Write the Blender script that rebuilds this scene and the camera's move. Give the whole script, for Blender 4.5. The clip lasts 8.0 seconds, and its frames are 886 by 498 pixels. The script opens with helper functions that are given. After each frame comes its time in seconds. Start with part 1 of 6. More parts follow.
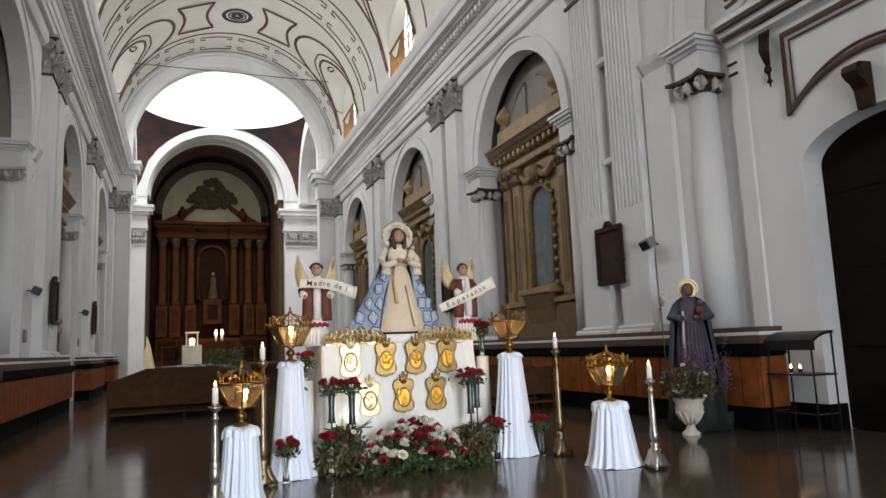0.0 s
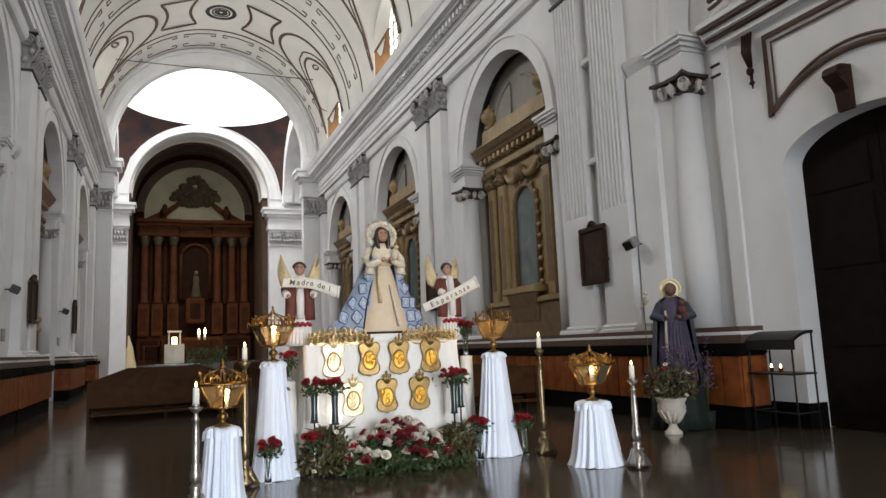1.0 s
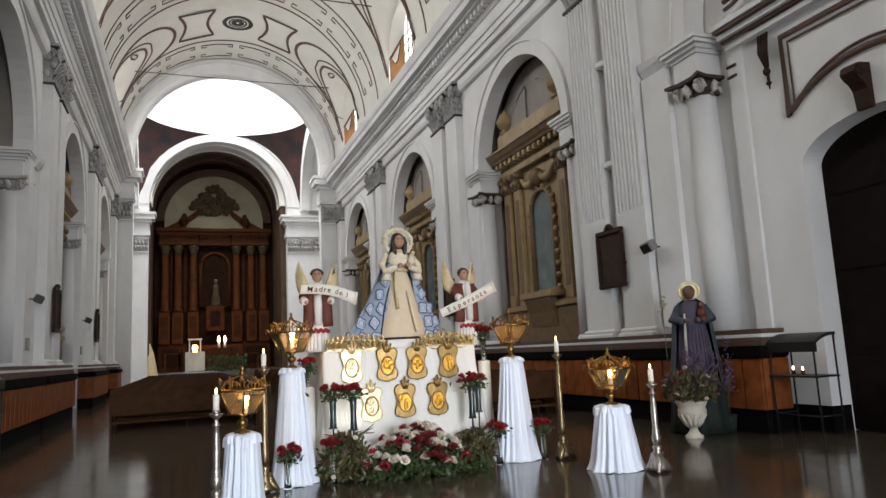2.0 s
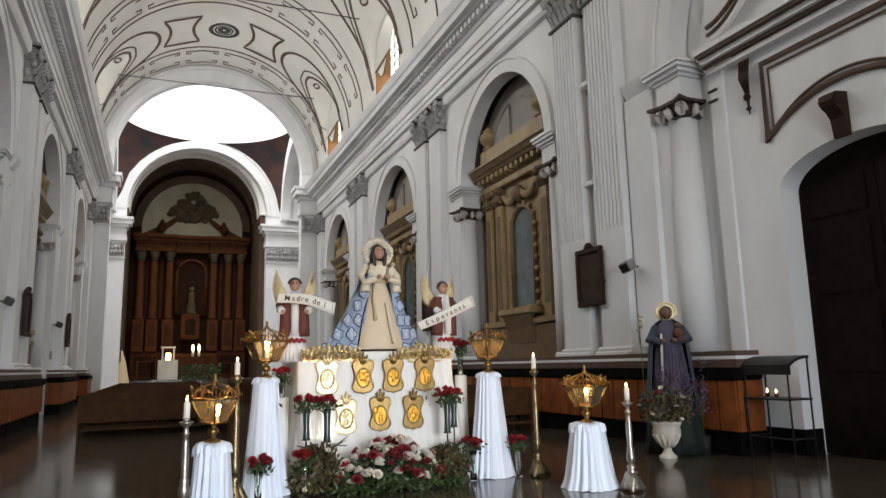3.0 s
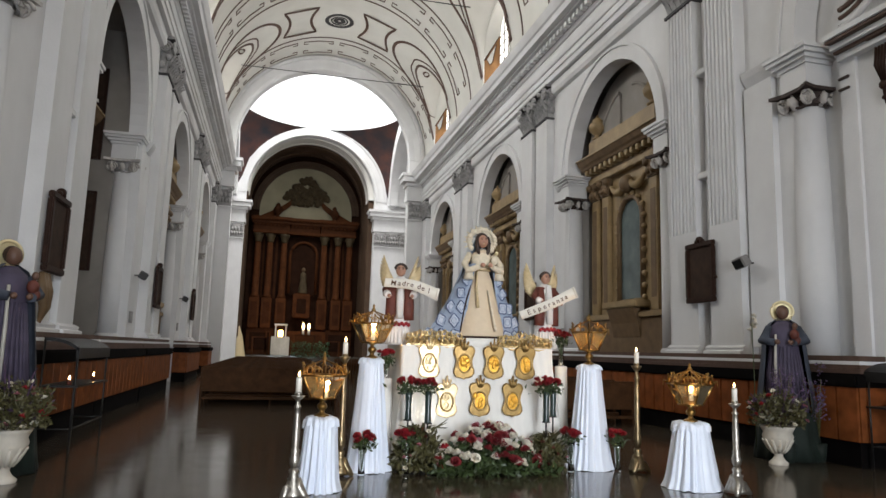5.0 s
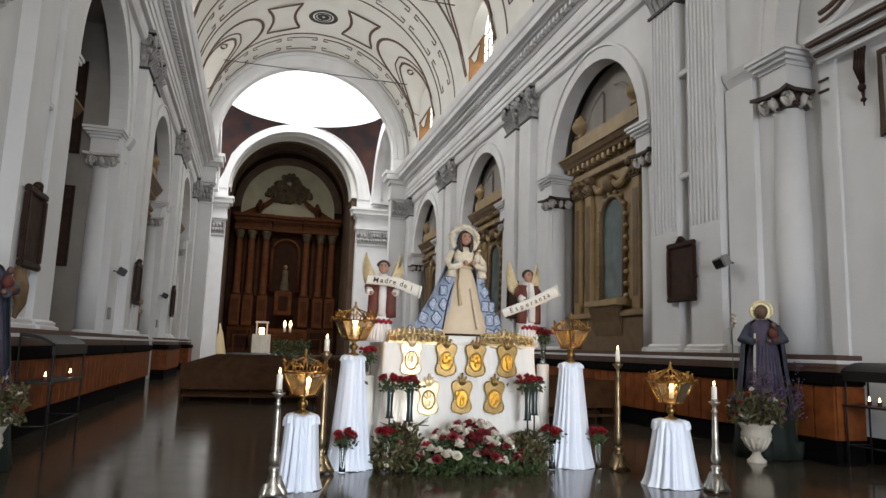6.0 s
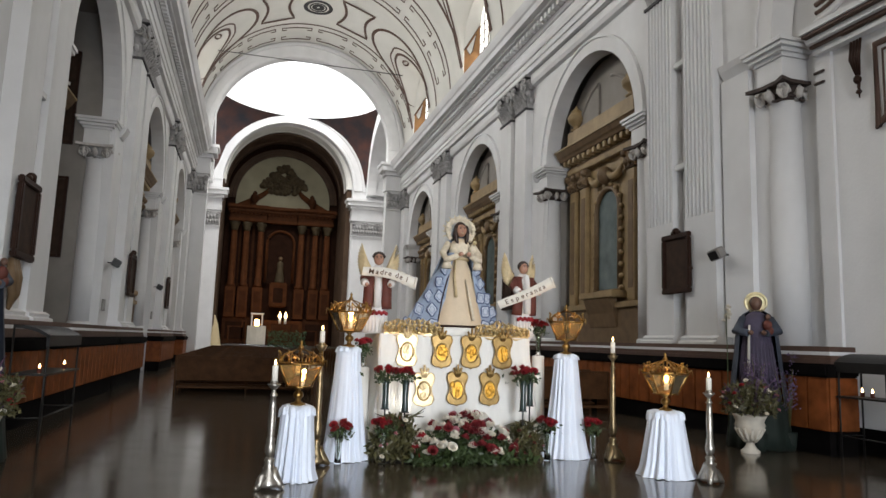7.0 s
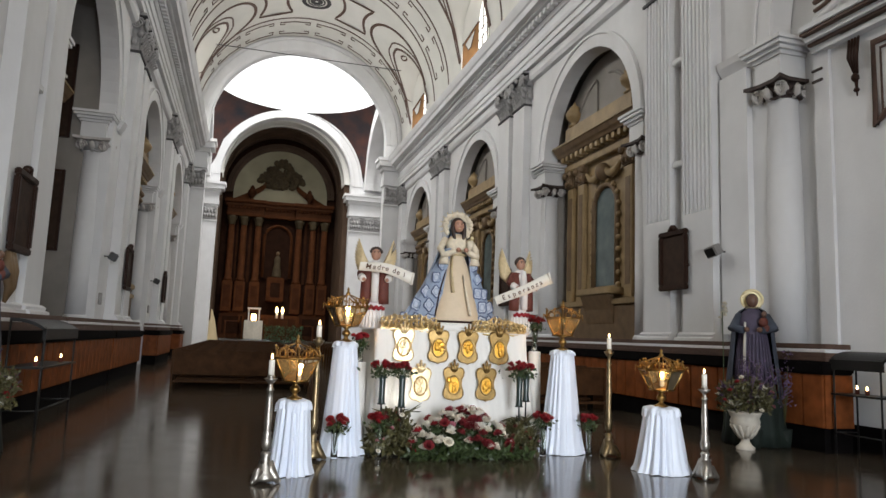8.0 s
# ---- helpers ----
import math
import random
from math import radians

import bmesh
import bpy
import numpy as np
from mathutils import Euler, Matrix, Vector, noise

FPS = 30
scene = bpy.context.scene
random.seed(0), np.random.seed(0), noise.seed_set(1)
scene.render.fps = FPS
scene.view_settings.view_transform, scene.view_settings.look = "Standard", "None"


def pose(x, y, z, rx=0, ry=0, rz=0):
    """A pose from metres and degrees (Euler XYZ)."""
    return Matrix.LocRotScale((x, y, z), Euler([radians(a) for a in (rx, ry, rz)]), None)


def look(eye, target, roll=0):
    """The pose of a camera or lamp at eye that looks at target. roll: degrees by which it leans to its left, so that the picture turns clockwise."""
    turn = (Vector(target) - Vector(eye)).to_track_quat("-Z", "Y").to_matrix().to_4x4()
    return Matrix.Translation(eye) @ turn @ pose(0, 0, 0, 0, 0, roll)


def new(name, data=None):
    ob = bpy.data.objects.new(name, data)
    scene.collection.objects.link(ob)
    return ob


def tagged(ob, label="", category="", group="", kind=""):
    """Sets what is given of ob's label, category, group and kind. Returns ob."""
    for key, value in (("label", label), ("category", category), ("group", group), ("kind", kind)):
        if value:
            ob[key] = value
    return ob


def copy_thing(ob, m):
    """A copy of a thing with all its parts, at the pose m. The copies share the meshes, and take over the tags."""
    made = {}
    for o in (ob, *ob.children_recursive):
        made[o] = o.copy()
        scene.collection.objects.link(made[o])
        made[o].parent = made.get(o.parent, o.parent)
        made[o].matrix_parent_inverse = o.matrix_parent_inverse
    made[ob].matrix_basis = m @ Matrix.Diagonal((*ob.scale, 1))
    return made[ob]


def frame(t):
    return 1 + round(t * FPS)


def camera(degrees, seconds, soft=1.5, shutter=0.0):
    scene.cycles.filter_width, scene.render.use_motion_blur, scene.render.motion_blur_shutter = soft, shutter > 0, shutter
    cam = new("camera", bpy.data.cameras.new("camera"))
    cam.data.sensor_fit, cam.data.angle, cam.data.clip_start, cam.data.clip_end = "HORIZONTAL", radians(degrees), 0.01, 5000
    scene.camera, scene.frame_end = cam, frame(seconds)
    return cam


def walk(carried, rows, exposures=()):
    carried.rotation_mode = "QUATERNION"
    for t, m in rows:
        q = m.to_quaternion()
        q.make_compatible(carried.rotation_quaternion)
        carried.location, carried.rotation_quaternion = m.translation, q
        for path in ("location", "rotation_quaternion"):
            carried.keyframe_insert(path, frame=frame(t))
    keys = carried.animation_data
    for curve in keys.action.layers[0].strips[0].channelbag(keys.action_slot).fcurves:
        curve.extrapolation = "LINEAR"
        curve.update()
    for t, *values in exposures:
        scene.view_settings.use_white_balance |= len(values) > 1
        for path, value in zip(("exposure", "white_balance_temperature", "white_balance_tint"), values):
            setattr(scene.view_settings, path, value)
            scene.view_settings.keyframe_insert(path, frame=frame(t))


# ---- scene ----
cam = camera(65.3, 8.0)
PATH = [
    (0, (0.066, 0.124, 1.646), (0.77, 1.976, 1.921), -2.3),
    (0.5, (0.065, 0.102, 1.654), (0.754, 1.961, 1.918), -3.1),
    (1, (0.087, 0.136, 1.657), (0.831, 1.972, 1.927), -2.3),
    (1.5, (0.071, 0.096, 1.643), (0.757, 1.95, 1.948), -2.2),
    (1.7, (0.085, 0.102, 1.649), (0.782, 1.954, 1.935), -2.8),
    (2.8, (0.1, 0.123, 1.637), (0.818, 1.963, 1.952), -2.3),
    (3, (0.104, 0.144, 1.624), (0.854, 1.969, 1.953), -1.3),
    (3.5, (0.077, 0.121, 1.629), (0.747, 1.978, 1.944), 0.5),
    (4, (0.046, 0.091, 1.626), (0.633, 1.977, 1.942), 1.7),
    (4.5, (0.035, 0.048, 1.619), (0.545, 1.961, 1.903), 1.9),
    (4.7, (0.052, 0.039, 1.628), (0.518, 1.962, 1.918), 1.7),
    (5.8, (0.077, 0.025, 1.603), (0.576, 1.939, 1.9), 1.8),
    (6, (0.076, 0.059, 1.612), (0.591, 1.97, 1.902), 1.9),
    (6.5, (0.071, 0.061, 1.614), (0.587, 1.972, 1.897), 2.0),
    (7, (0.073, 0.072, 1.609), (0.603, 1.982, 1.876), 1.9),
    (7.5, (0.061, 0.081, 1.612), (0.601, 1.99, 1.873), 1.8),
    (8, (0.073, 0.066, 1.604), (0.611, 1.975, 1.859), 2.2),
]
walk(cam, [(t, look(eye, target, roll)) for t, eye, target, roll in PATH])

# ---- world and light ----
AX = 2.86            # middle of the nave
AF = 2.52            # middle of the chancel
world = bpy.data.worlds.new("sky")
scene.world = world
world.use_nodes = True
wn = world.node_tree.nodes
sky = wn.new("ShaderNodeTexSky")
sky.sky_type, sky.sun_disc = "NISHITA", False
sky.sun_elevation, sky.sun_rotation = radians(58), radians(200)
wn["Background"].inputs[1].default_value = 0.15
world.node_tree.links.new(sky.outputs[0], wn["Background"].inputs[0])
scene.view_settings.exposure = 0.42


def area(name, m, sx, sy, watts, colour=(1, 1, 1), spread=180):
    la = bpy.data.lights.new(name, "AREA")
    la.shape, la.size, la.size_y, la.energy, la.color, la.spread = "RECTANGLE", sx, sy, watts, colour, radians(spread)
    ob = new(name, la)
    ob.matrix_world = m
    return ob


sun = new("sun", bpy.data.lights.new("sun", "SUN"))
sun.data.energy, sun.data.angle, sun.data.color = 3.0, radians(0.5), (1, .95, .88)
sun.matrix_world = look((20, -20, 60), (8, 12, 0))
# daylight through the open main door behind the camera
area("door_daylight", look((AX, -7.9, 2.9), (AX, 10, 1.8)), 4.4, 5.2, 330, (.85, .91, 1), 76)
# warm fill lamp added behind the camera; no such source is seen
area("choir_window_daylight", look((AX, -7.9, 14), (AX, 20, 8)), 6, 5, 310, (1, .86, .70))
# daylight of the dome, from a lamp added under it
area("dome_daylight", look((AF, 51.5, 26), (AF, 51.5, 0)), 8, 8, 2200, (1, .99, .97), 140)

# ---- materials ----
def mat(name, colour, rough=.6, metal=0.0, vary=.12, scale=3.0, bump=.15, bscale=60.0, second=None, stain=0.0, emit=0.0, trans=0.0, spec=.5, coat=0.0):
    m = bpy.data.materials.new(name)
    m.use_nodes = True
    t = m.node_tree
    n, l = t.nodes, t.links
    p = n["Principled BSDF"]
    co = n.new("ShaderNodeTexCoord")
    big = n.new("ShaderNodeTexNoise")
    big.inputs["Scale"].default_value, big.inputs["Detail"].default_value = scale, 6
    l.new(co.outputs["Object"], big.inputs["Vector"])
    ramp = n.new("ShaderNodeValToRGB")
    ramp.color_ramp.elements[0].position, ramp.color_ramp.elements[1].position = .3, .7
    c = colour
    d = second or tuple(v * (1 - vary) for v in c)
    ramp.color_ramp.elements[0].color, ramp.color_ramp.elements[1].color = (*d, 1), (*c, 1)
    l.new(big.outputs[0], ramp.inputs[0])
    out = ramp.outputs[0]
    if stain:
        st = n.new("ShaderNodeTexNoise")
        st.inputs["Scale"].default_value, st.inputs["Detail"].default_value = scale * .22, 8
        mp = n.new("ShaderNodeMapping")
        mp.inputs["Scale"].default_value = (1, 1, .3)
        l.new(co.outputs["Object"], mp.inputs[0])
        l.new(mp.outputs[0], st.inputs["Vector"])
        r2 = n.new("ShaderNodeValToRGB")
        r2.color_ramp.elements[0].position, r2.color_ramp.elements[1].position = .38, .62
        r2.color_ramp.elements[0].color, r2.color_ramp.elements[1].color = (1 - stain, 1 - stain * 1.05, 1 - stain * 1.15, 1), (1, 1, 1, 1)
        l.new(st.outputs[0], r2.inputs[0])
        mx = n.new("ShaderNodeMix")
        mx.data_type, mx.blend_type = "RGBA", "MULTIPLY"
        mx.inputs[0].default_value = 1
        l.new(out, mx.inputs[6]), l.new(r2.outputs[0], mx.inputs[7])
        out = mx.outputs[2]
    l.new(out, p.inputs["Base Color"])
    fine = n.new("ShaderNodeTexNoise")
    fine.inputs["Scale"].default_value, fine.inputs["Detail"].default_value = bscale, 4
    l.new(co.outputs["Object"], fine.inputs["Vector"])
    if bump:
        bp = n.new("ShaderNodeBump")
        bp.inputs["Strength"].default_value, bp.inputs["Distance"].default_value = bump, .01
        l.new(fine.outputs[0], bp.inputs["Height"])
        l.new(bp.outputs[0], p.inputs["Normal"])
    mr = n.new("ShaderNodeMapRange")
    mr.inputs[3].default_value, mr.inputs[4].default_value = max(rough - .08, .02), min(rough + .08, 1)
    l.new(fine.outputs[0], mr.inputs[0])
    l.new(mr.outputs[0], p.inputs["Roughness"])
    p.inputs["Metallic"].default_value = metal
    p.inputs["Specular IOR Level"].default_value = spec
    p.inputs["Coat Weight"].default_value = coat
    p.inputs["Transmission Weight"].default_value = trans
    if emit:
        p.inputs["Emission Color"].default_value, p.inputs["Emission Strength"].default_value = (*c, 1), emit
    return m


def glow(name, colour, strength):
    m = bpy.data.materials.new(name)
    m.use_nodes = True
    n = m.node_tree.nodes
    e = n.new("ShaderNodeEmission")
    e.inputs[0].default_value, e.inputs[1].default_value = (*colour, 1), strength
    m.node_tree.links.new(e.outputs[0], n["Material Output"].inputs[0])
    return m


PLASTER = mat("white_plaster", (.72, .72, .725), .75, vary=.07, scale=1.6, stain=.14, bump=.3, bscale=22)
CREAM = mat("cream_plaster", (.69, .68, .635), .8, vary=.08, scale=1.0, stain=.1, bump=.15)
BROWN = mat("brown_stucco_trim", (.105, .058, .040), .7, vary=.3, scale=5)
STONE = mat("grey_capital_stone", (.40, .39, .385), .8, vary=.35, scale=7, bump=.5, bscale=30)
DARKLINE = mat("dark_grey_moulding", (.045, .043, .045), .7, vary=.3, scale=6)
OCHRE = mat("ochre_gilt_wood", (.36, .25, .12), .55, vary=.3, scale=3, stain=.25, bump=.3, bscale=25)
OCHREDARK = mat("dark_ochre_wood", (.17, .105, .05), .6, vary=.35, scale=4, bump=.3, bscale=25)
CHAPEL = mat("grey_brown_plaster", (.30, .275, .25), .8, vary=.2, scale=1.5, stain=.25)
WOOD = mat("orange_varnished_wood", (.24, .072, .021), .5, vary=.5, scale=4, bump=.1, spec=.12)
PEWWOOD = mat("brown_pew_wood", (.076, .034, .0135), .6, vary=.45, scale=5, bump=.1, spec=.08)
# one carved wood in shaded, middle and lit tones, light put into the colour
RETABLO = mat("shaded_brown_carved_wood", (.026, .0115, .0065), .8, spec=.04, vary=.4, scale=2, bump=.4, bscale=15)
RETABLOMID = mat("mid_tone_carved_wood", (.056, .022, .010), .8, spec=.04, vary=.4, scale=2, bump=.4, bscale=15)
RETABLOLIT = mat("lit_reddish_carved_wood", (.082, .029, .011), .75, spec=.05, vary=.4, scale=2, bump=.4, bscale=15)
LUNETTE = mat("faded_olive_plaster", (.33, .30, .20), .8, vary=.2, scale=.8, stain=.2)
BLACK = mat("black_painted_base", (.006, .005, .005), .8, spec=.04, vary=.4, scale=5)
IRON = mat("black_iron", (.02, .019, .018), .45, metal=.4, vary=.3)
FRAMEWOOD = mat("dark_brown_frame_wood", (.036, .017, .011), .5, spec=.15, vary=.4, scale=9)
CANVAS = mat("aged_dark_canvas", (.055, .032, .022), .7, spec=.12, vary=.6, scale=5, second=(.03, .02, .015))
CLOTH = mat("white_satin_cloth", (.77, .82, .91), .42, vary=.05, scale=3, bump=.05)
ALTARCLOTH = mat("ivory_altar_cloth", (.80, .77, .71), .7, vary=.06, scale=4, bump=.25, bscale=18)
BRIGHTGOLD = mat("bright_orange_gold", (.95, .50, .07), .42, metal=.75, vary=.5, scale=16, bump=.4, bscale=40)
BRONZEGOLD = mat("bronze_gilt", (.42, .27, .10), .4, metal=.85, vary=.4, scale=14, bump=.3, bscale=40)
CRESTGOLD = mat("pale_polished_gilt", (.86, .63, .30), .33, metal=.75, vary=.4, scale=20, bump=.3, bscale=40)
GOLD = mat("gilded_brass", (.36, .21, .065), .34, metal=1, vary=.4, scale=14, bump=.3, bscale=40)
ANTIQUE = mat("antique_bronze", (.36, .27, .15), .38, metal=.9, vary=.5, scale=12, bump=.3, bscale=40)
SILVER = mat("worn_silver_plate", (.50, .46, .40), .42, metal=.95, vary=.4, scale=12, bump=.3, bscale=40)
# paler copy of the gilt, with the lamp glare put into the colour
GLAREGOLD = mat("glare_pale_gilt", (.88, .68, .38), .3, metal=.5, vary=.15, scale=10)
WAX = mat("ivory_wax", (.85, .80, .70), .45, vary=.05, scale=8)
FLAME = glow("candle_flame", (1, .62, .25), 14)
BULB = glow("warm_lamp_flame", (1, .55, .18), 13)
GLASS = mat("amber_lantern_glass", (.95, .75, .42), .05, vary=.05, trans=.95, bump=0)
CLEAR = mat("clear_glass", (.95, .97, .96), .03, vary=.02, trans=1, bump=0)
NICHEGLASS = mat("blue_grey_niche_glass", (.13, .17, .17), .15, vary=.4, scale=2, bump=0)
RED = mat("red_petals", (.36, .012, .020), .6, vary=.5, scale=9)
DEEPRED = mat("deep_red_petals", (.27, .020, .026), .65, vary=.5, scale=9)
WHITEPETAL = mat("cream_white_petals", (.82, .76, .64), .6, vary=.15, scale=9)
PINK = mat("dusky_pink_petals", (.50, .18, .22), .6, vary=.4, scale=9)
VIOLET = mat("violet_small_petals", (.16, .10, .20), .7, vary=.5, scale=9)
PURPLE = mat("purple_petals", (.10, .055, .11), .7, vary=.5, scale=9)
LEAF = mat("dark_green_leaves", (.050, .078, .022), .5, vary=.5, scale=8)
HEDGE = mat("bright_green_leaves", (.035, .10, .035), .6, vary=.5, scale=8)
LEAFY = mat("olive_green_leaves", (.095, .085, .03), .5, vary=.5, scale=8)
DRESS = mat("ivory_embroidered_dress", (.63, .50, .345), .6, vary=.08, scale=8, bump=.25, bscale=22)
LACE = mat("cream_lace", (.74, .64, .48), .8, vary=.2, scale=20, bump=.6, bscale=60)
MANTLE = mat("blue_grey_brocade", (.29, .35, .45), .6, vary=.18, scale=10, bump=.25)
MANTLEMARK = mat("dark_blue_outline", (.10, .13, .22), .7)
MANTLEPALE = mat("pale_blue_medallion", (.46, .50, .58), .6, vary=.15, scale=12)
SKIN = mat("painted_flesh_tone", (.42, .22, .145), .5, vary=.08)
HAIR = mat("dark_brown_hair", (.035, .018, .012), .5, vary=.3)
CRIMSON = mat("crimson_brown_velvet", (.135, .031, .018), .7, vary=.35, scale=8)
WHITEROBE = mat("white_robe_cloth", (.74, .70, .66), .7, vary=.1, scale=10)
WING = mat("cream_gilt_feathers", (.62, .48, .27), .5, vary=.3, scale=14, bump=.4)
HABIT = mat("violet_grey_robe", (.075, .06, .10), .75, vary=.4, scale=5)
SLATE = mat("slate_blue_cape", (.055, .065, .09), .75, vary=.4, scale=5)
HALO = mat("pale_gold_halo", (.80, .68, .40), .35, metal=.5)
DARKGREEN = mat("dark_green_drape", (.004, .012, .007), .8, vary=.4)
URN = mat("cream_plaster_urn", (.62, .57, .48), .6, vary=.15, scale=8, stain=.2)
PAPER = mat("ivory_banner_paper", (.74, .69, .60), .7, vary=.06)
INK = mat("brown_ink", (.12, .06, .03), .8)
GREYBOX = mat("grey_plastic", (.22, .21, .20), .5)
WHITEPL = mat("white_plastic", (.5, .48, .42), .5)
PAINTING = mat("faded_fresco", (.085, .030, .020), .8, vary=.8, scale=.8, second=(.012, .016, .024), stain=.6, bump=.1)
CAPDARK = mat("dark_brown_painted_capital", (.055, .036, .030), .75, vary=.4, scale=8, bump=.3)
CAPWHITE = mat("chipped_white_scroll", (.55, .52, .49), .8, vary=.3, scale=9, bump=.4, bscale=30)
# the vault's shade is mixed into this brown; the side walls share it
CHANCELBROWN = mat("brown_chancel_plaster_with_shade", (.115, .075, .052), .85, spec=.05, vary=.3, scale=1, stain=.25)
REVEAL = mat("orange_brown_painted_reveal", (.34, .165, .055), .75, vary=.25, scale=3, stain=.15)
RETABLOARCH = mat("faded_brown_painted_arch", (.10, .066, .046), .75, spec=.1, vary=.3, scale=1, stain=.2)
RETABLOCREST = mat("olive_brown_carving", (.075, .055, .030), .7, spec=.15, vary=.4, scale=2, bump=.4, bscale=15)
SKYPANE = glow("bright_sky_behind_panes", (1, .97, .90), 2.2)
# self-glowing white that stands for the dome's overexposed daylight
DOMEWHITE = glow("glowing_white_dome", (1, 1, 1), 1.35)
YELLOWCLOTH = mat("pale_yellow_cloth", (.55, .44, .26), .7, vary=.1)

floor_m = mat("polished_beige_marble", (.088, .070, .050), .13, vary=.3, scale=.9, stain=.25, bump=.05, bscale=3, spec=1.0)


# ---- mesh helpers ----
def bx(bm, x0, x1, y0, y1, z0, z1, mi=0):
    v = [bm.verts.new((x, y, z)) for z in (z0, z1) for x, y in ((x0, y0), (x1, y0), (x1, y1), (x0, y1))]
    for q in ((0, 3, 2, 1), (4, 5, 6, 7), (0, 1, 5, 4), (1, 2, 6, 5), (2, 3, 7, 6), (3, 0, 4, 7)):
        f = bm.faces.new([v[i] for i in q])
        f.material_index = mi
    return v


def box(x0, x1, y0, y1, z0, z1, bevel=0.0):
    bm = bmesh.new()
    bx(bm, min(x0, x1), max(x0, x1), y0, y1, z0, z1)
    if bevel:
        bmesh.ops.bevel(bm, geom=bm.edges[:], offset=bevel, segments=2, affect="EDGES")
    return bm


def lathe(profile, seg=24, bm=None, at=(0, 0, 0), mi=0, wave=0.0, folds=0, squash=1.0, cap=True):
    bm = bm or bmesh.new()
    rings = []
    for k, (r, z) in enumerate(profile):
        ring = []
        for i in range(seg):
            a = 2 * math.pi * i / seg
            rr = r * (1 + wave * (k / max(len(profile) - 1, 1)) * math.sin(folds * a + .4 * math.sin(3 * a)))
            ring.append(bm.verts.new((at[0] + rr * math.cos(a), at[1] + rr * squash * math.sin(a), at[2] + z)))
        rings.append(ring)
    for a, b in zip(rings, rings[1:]):
        for i in range(seg):
            f = bm.faces.new((a[i], a[(i + 1) % seg], b[(i + 1) % seg], b[i]))
            f.smooth, f.material_index = True, mi
    if cap:
        for ring in (rings[0][::-1], rings[-1]):
            bm.faces.new(ring).material_index = mi
    return bm


def extrude(poly, axis, a, b, bm=None, mi=0):
    """A closed outline, given in the two other axes, drawn out along an axis from a to b."""
    bm = bm or bmesh.new()
    put = {"x": lambda p, c: (c, p[0], p[1]), "y": lambda p, c: (p[0], c, p[1]), "z": lambda p, c: (p[0], p[1], c)}[axis]
    u = [bm.verts.new(put(p, a)) for p in poly]
    v = [bm.verts.new(put(p, b)) for p in poly]
    n = len(poly)
    fs = [bm.faces.new(u[::-1]), bm.faces.new(v)] + [bm.faces.new((u[i], u[(i + 1) % n], v[(i + 1) % n], v[i])) for i in range(n)]
    for f in fs:
        f.material_index = mi
    bmesh.ops.recalc_face_normals(bm, faces=fs)
    return bm


def tube(points, r, seg=8, bm=None, mi=0, closed=False, flat=1.0):
    bm = bm or bmesh.new()
    pts = [Vector(p) for p in points]
    n, rings = len(pts), []
    for i, p in enumerate(pts):
        d = (pts[(i + 1) % n] - pts[i - 1]) if closed else (pts[min(i + 1, n - 1)] - pts[max(i - 1, 0)])
        d.normalize()
        side = d.cross(Vector((0, 0, 1)) if abs(d.z) < .9 else Vector((1, 0, 0))).normalized()
        up = side.cross(d)
        rr = r[i] if isinstance(r, (list, tuple)) else r
        rings.append([bm.verts.new(p + rr * (math.cos(2 * math.pi * k / seg) * side + flat * math.sin(2 * math.pi * k / seg) * up)) for k in range(seg)])
    pairs = list(zip(rings, rings[1:] + rings[:1])) if closed else list(zip(rings, rings[1:]))
    for a, b in pairs:
        for k in range(seg):
            f = bm.faces.new((a[k], a[(k + 1) % seg], b[(k + 1) % seg], b[k]))
            f.smooth, f.material_index = True, mi
    if not closed:
        bm.faces.new(rings[0]).material_index = mi
        bm.faces.new(rings[-1][::-1]).material_index = mi
    return bm


def ball(bm, c, r, mi=0, seg=10, rings=6, sz=1.0, sy=1.0):
    prof = [(r * math.sin(math.pi * k / rings), -r * sz * math.cos(math.pi * k / rings)) for k in range(rings + 1)]
    prof[0], prof[-1] = (r * .02, -r * sz), (r * .02, r * sz)
    return lathe(prof, seg, bm, c, mi, squash=sy)


def mesh(name, bm, materials, m=None):
    bmesh.ops.recalc_face_normals(bm, faces=bm.faces[:])
    me = bpy.data.meshes.new(name)
    bm.to_mesh(me)
    bm.free()
    for x in materials if isinstance(materials, (list, tuple)) else [materials]:
        me.materials.append(x)
    ob = new(name, me)
    if m is not None:
        ob.matrix_world = m
    return ob


def thing(name, at=(0, 0, 0), rz=0, **tags):
    ob = new(name)
    ob.empty_display_size = .1
    ob.matrix_basis = pose(*at, 0, 0, rz)
    return tagged(ob, **tags)


def part(name, bm, material, parent, label="", m=None):
    ob = mesh(name, bm, material)
    ob.parent = parent
    if m is not None:
        ob.matrix_basis = m
    if label:
        ob["label"] = label
    return ob


def structure(name, bm, material, label, category):
    return tagged(mesh(name, bm, material), label, category, kind="structure")


# ---- large structure ----
PITCH, YD = 10.6, 13.72        # spacing of the pilaster pairs, middle of the nearest pair
PAIRS = [YD + PITCH * k for k in range(-1, 3)]
BAYS = [(7.3, 3.55), (18.72, 2.85), (29.3, 2.85), (39.9, 2.85)]   # middle and half width of the arches
WALL, FACE, BACK, SPRING = 6.85, 6.57, 7.28, 7.70
YEND = 45.9

bm = bmesh.new()
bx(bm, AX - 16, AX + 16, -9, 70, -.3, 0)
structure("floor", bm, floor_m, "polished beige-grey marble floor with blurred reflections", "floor")


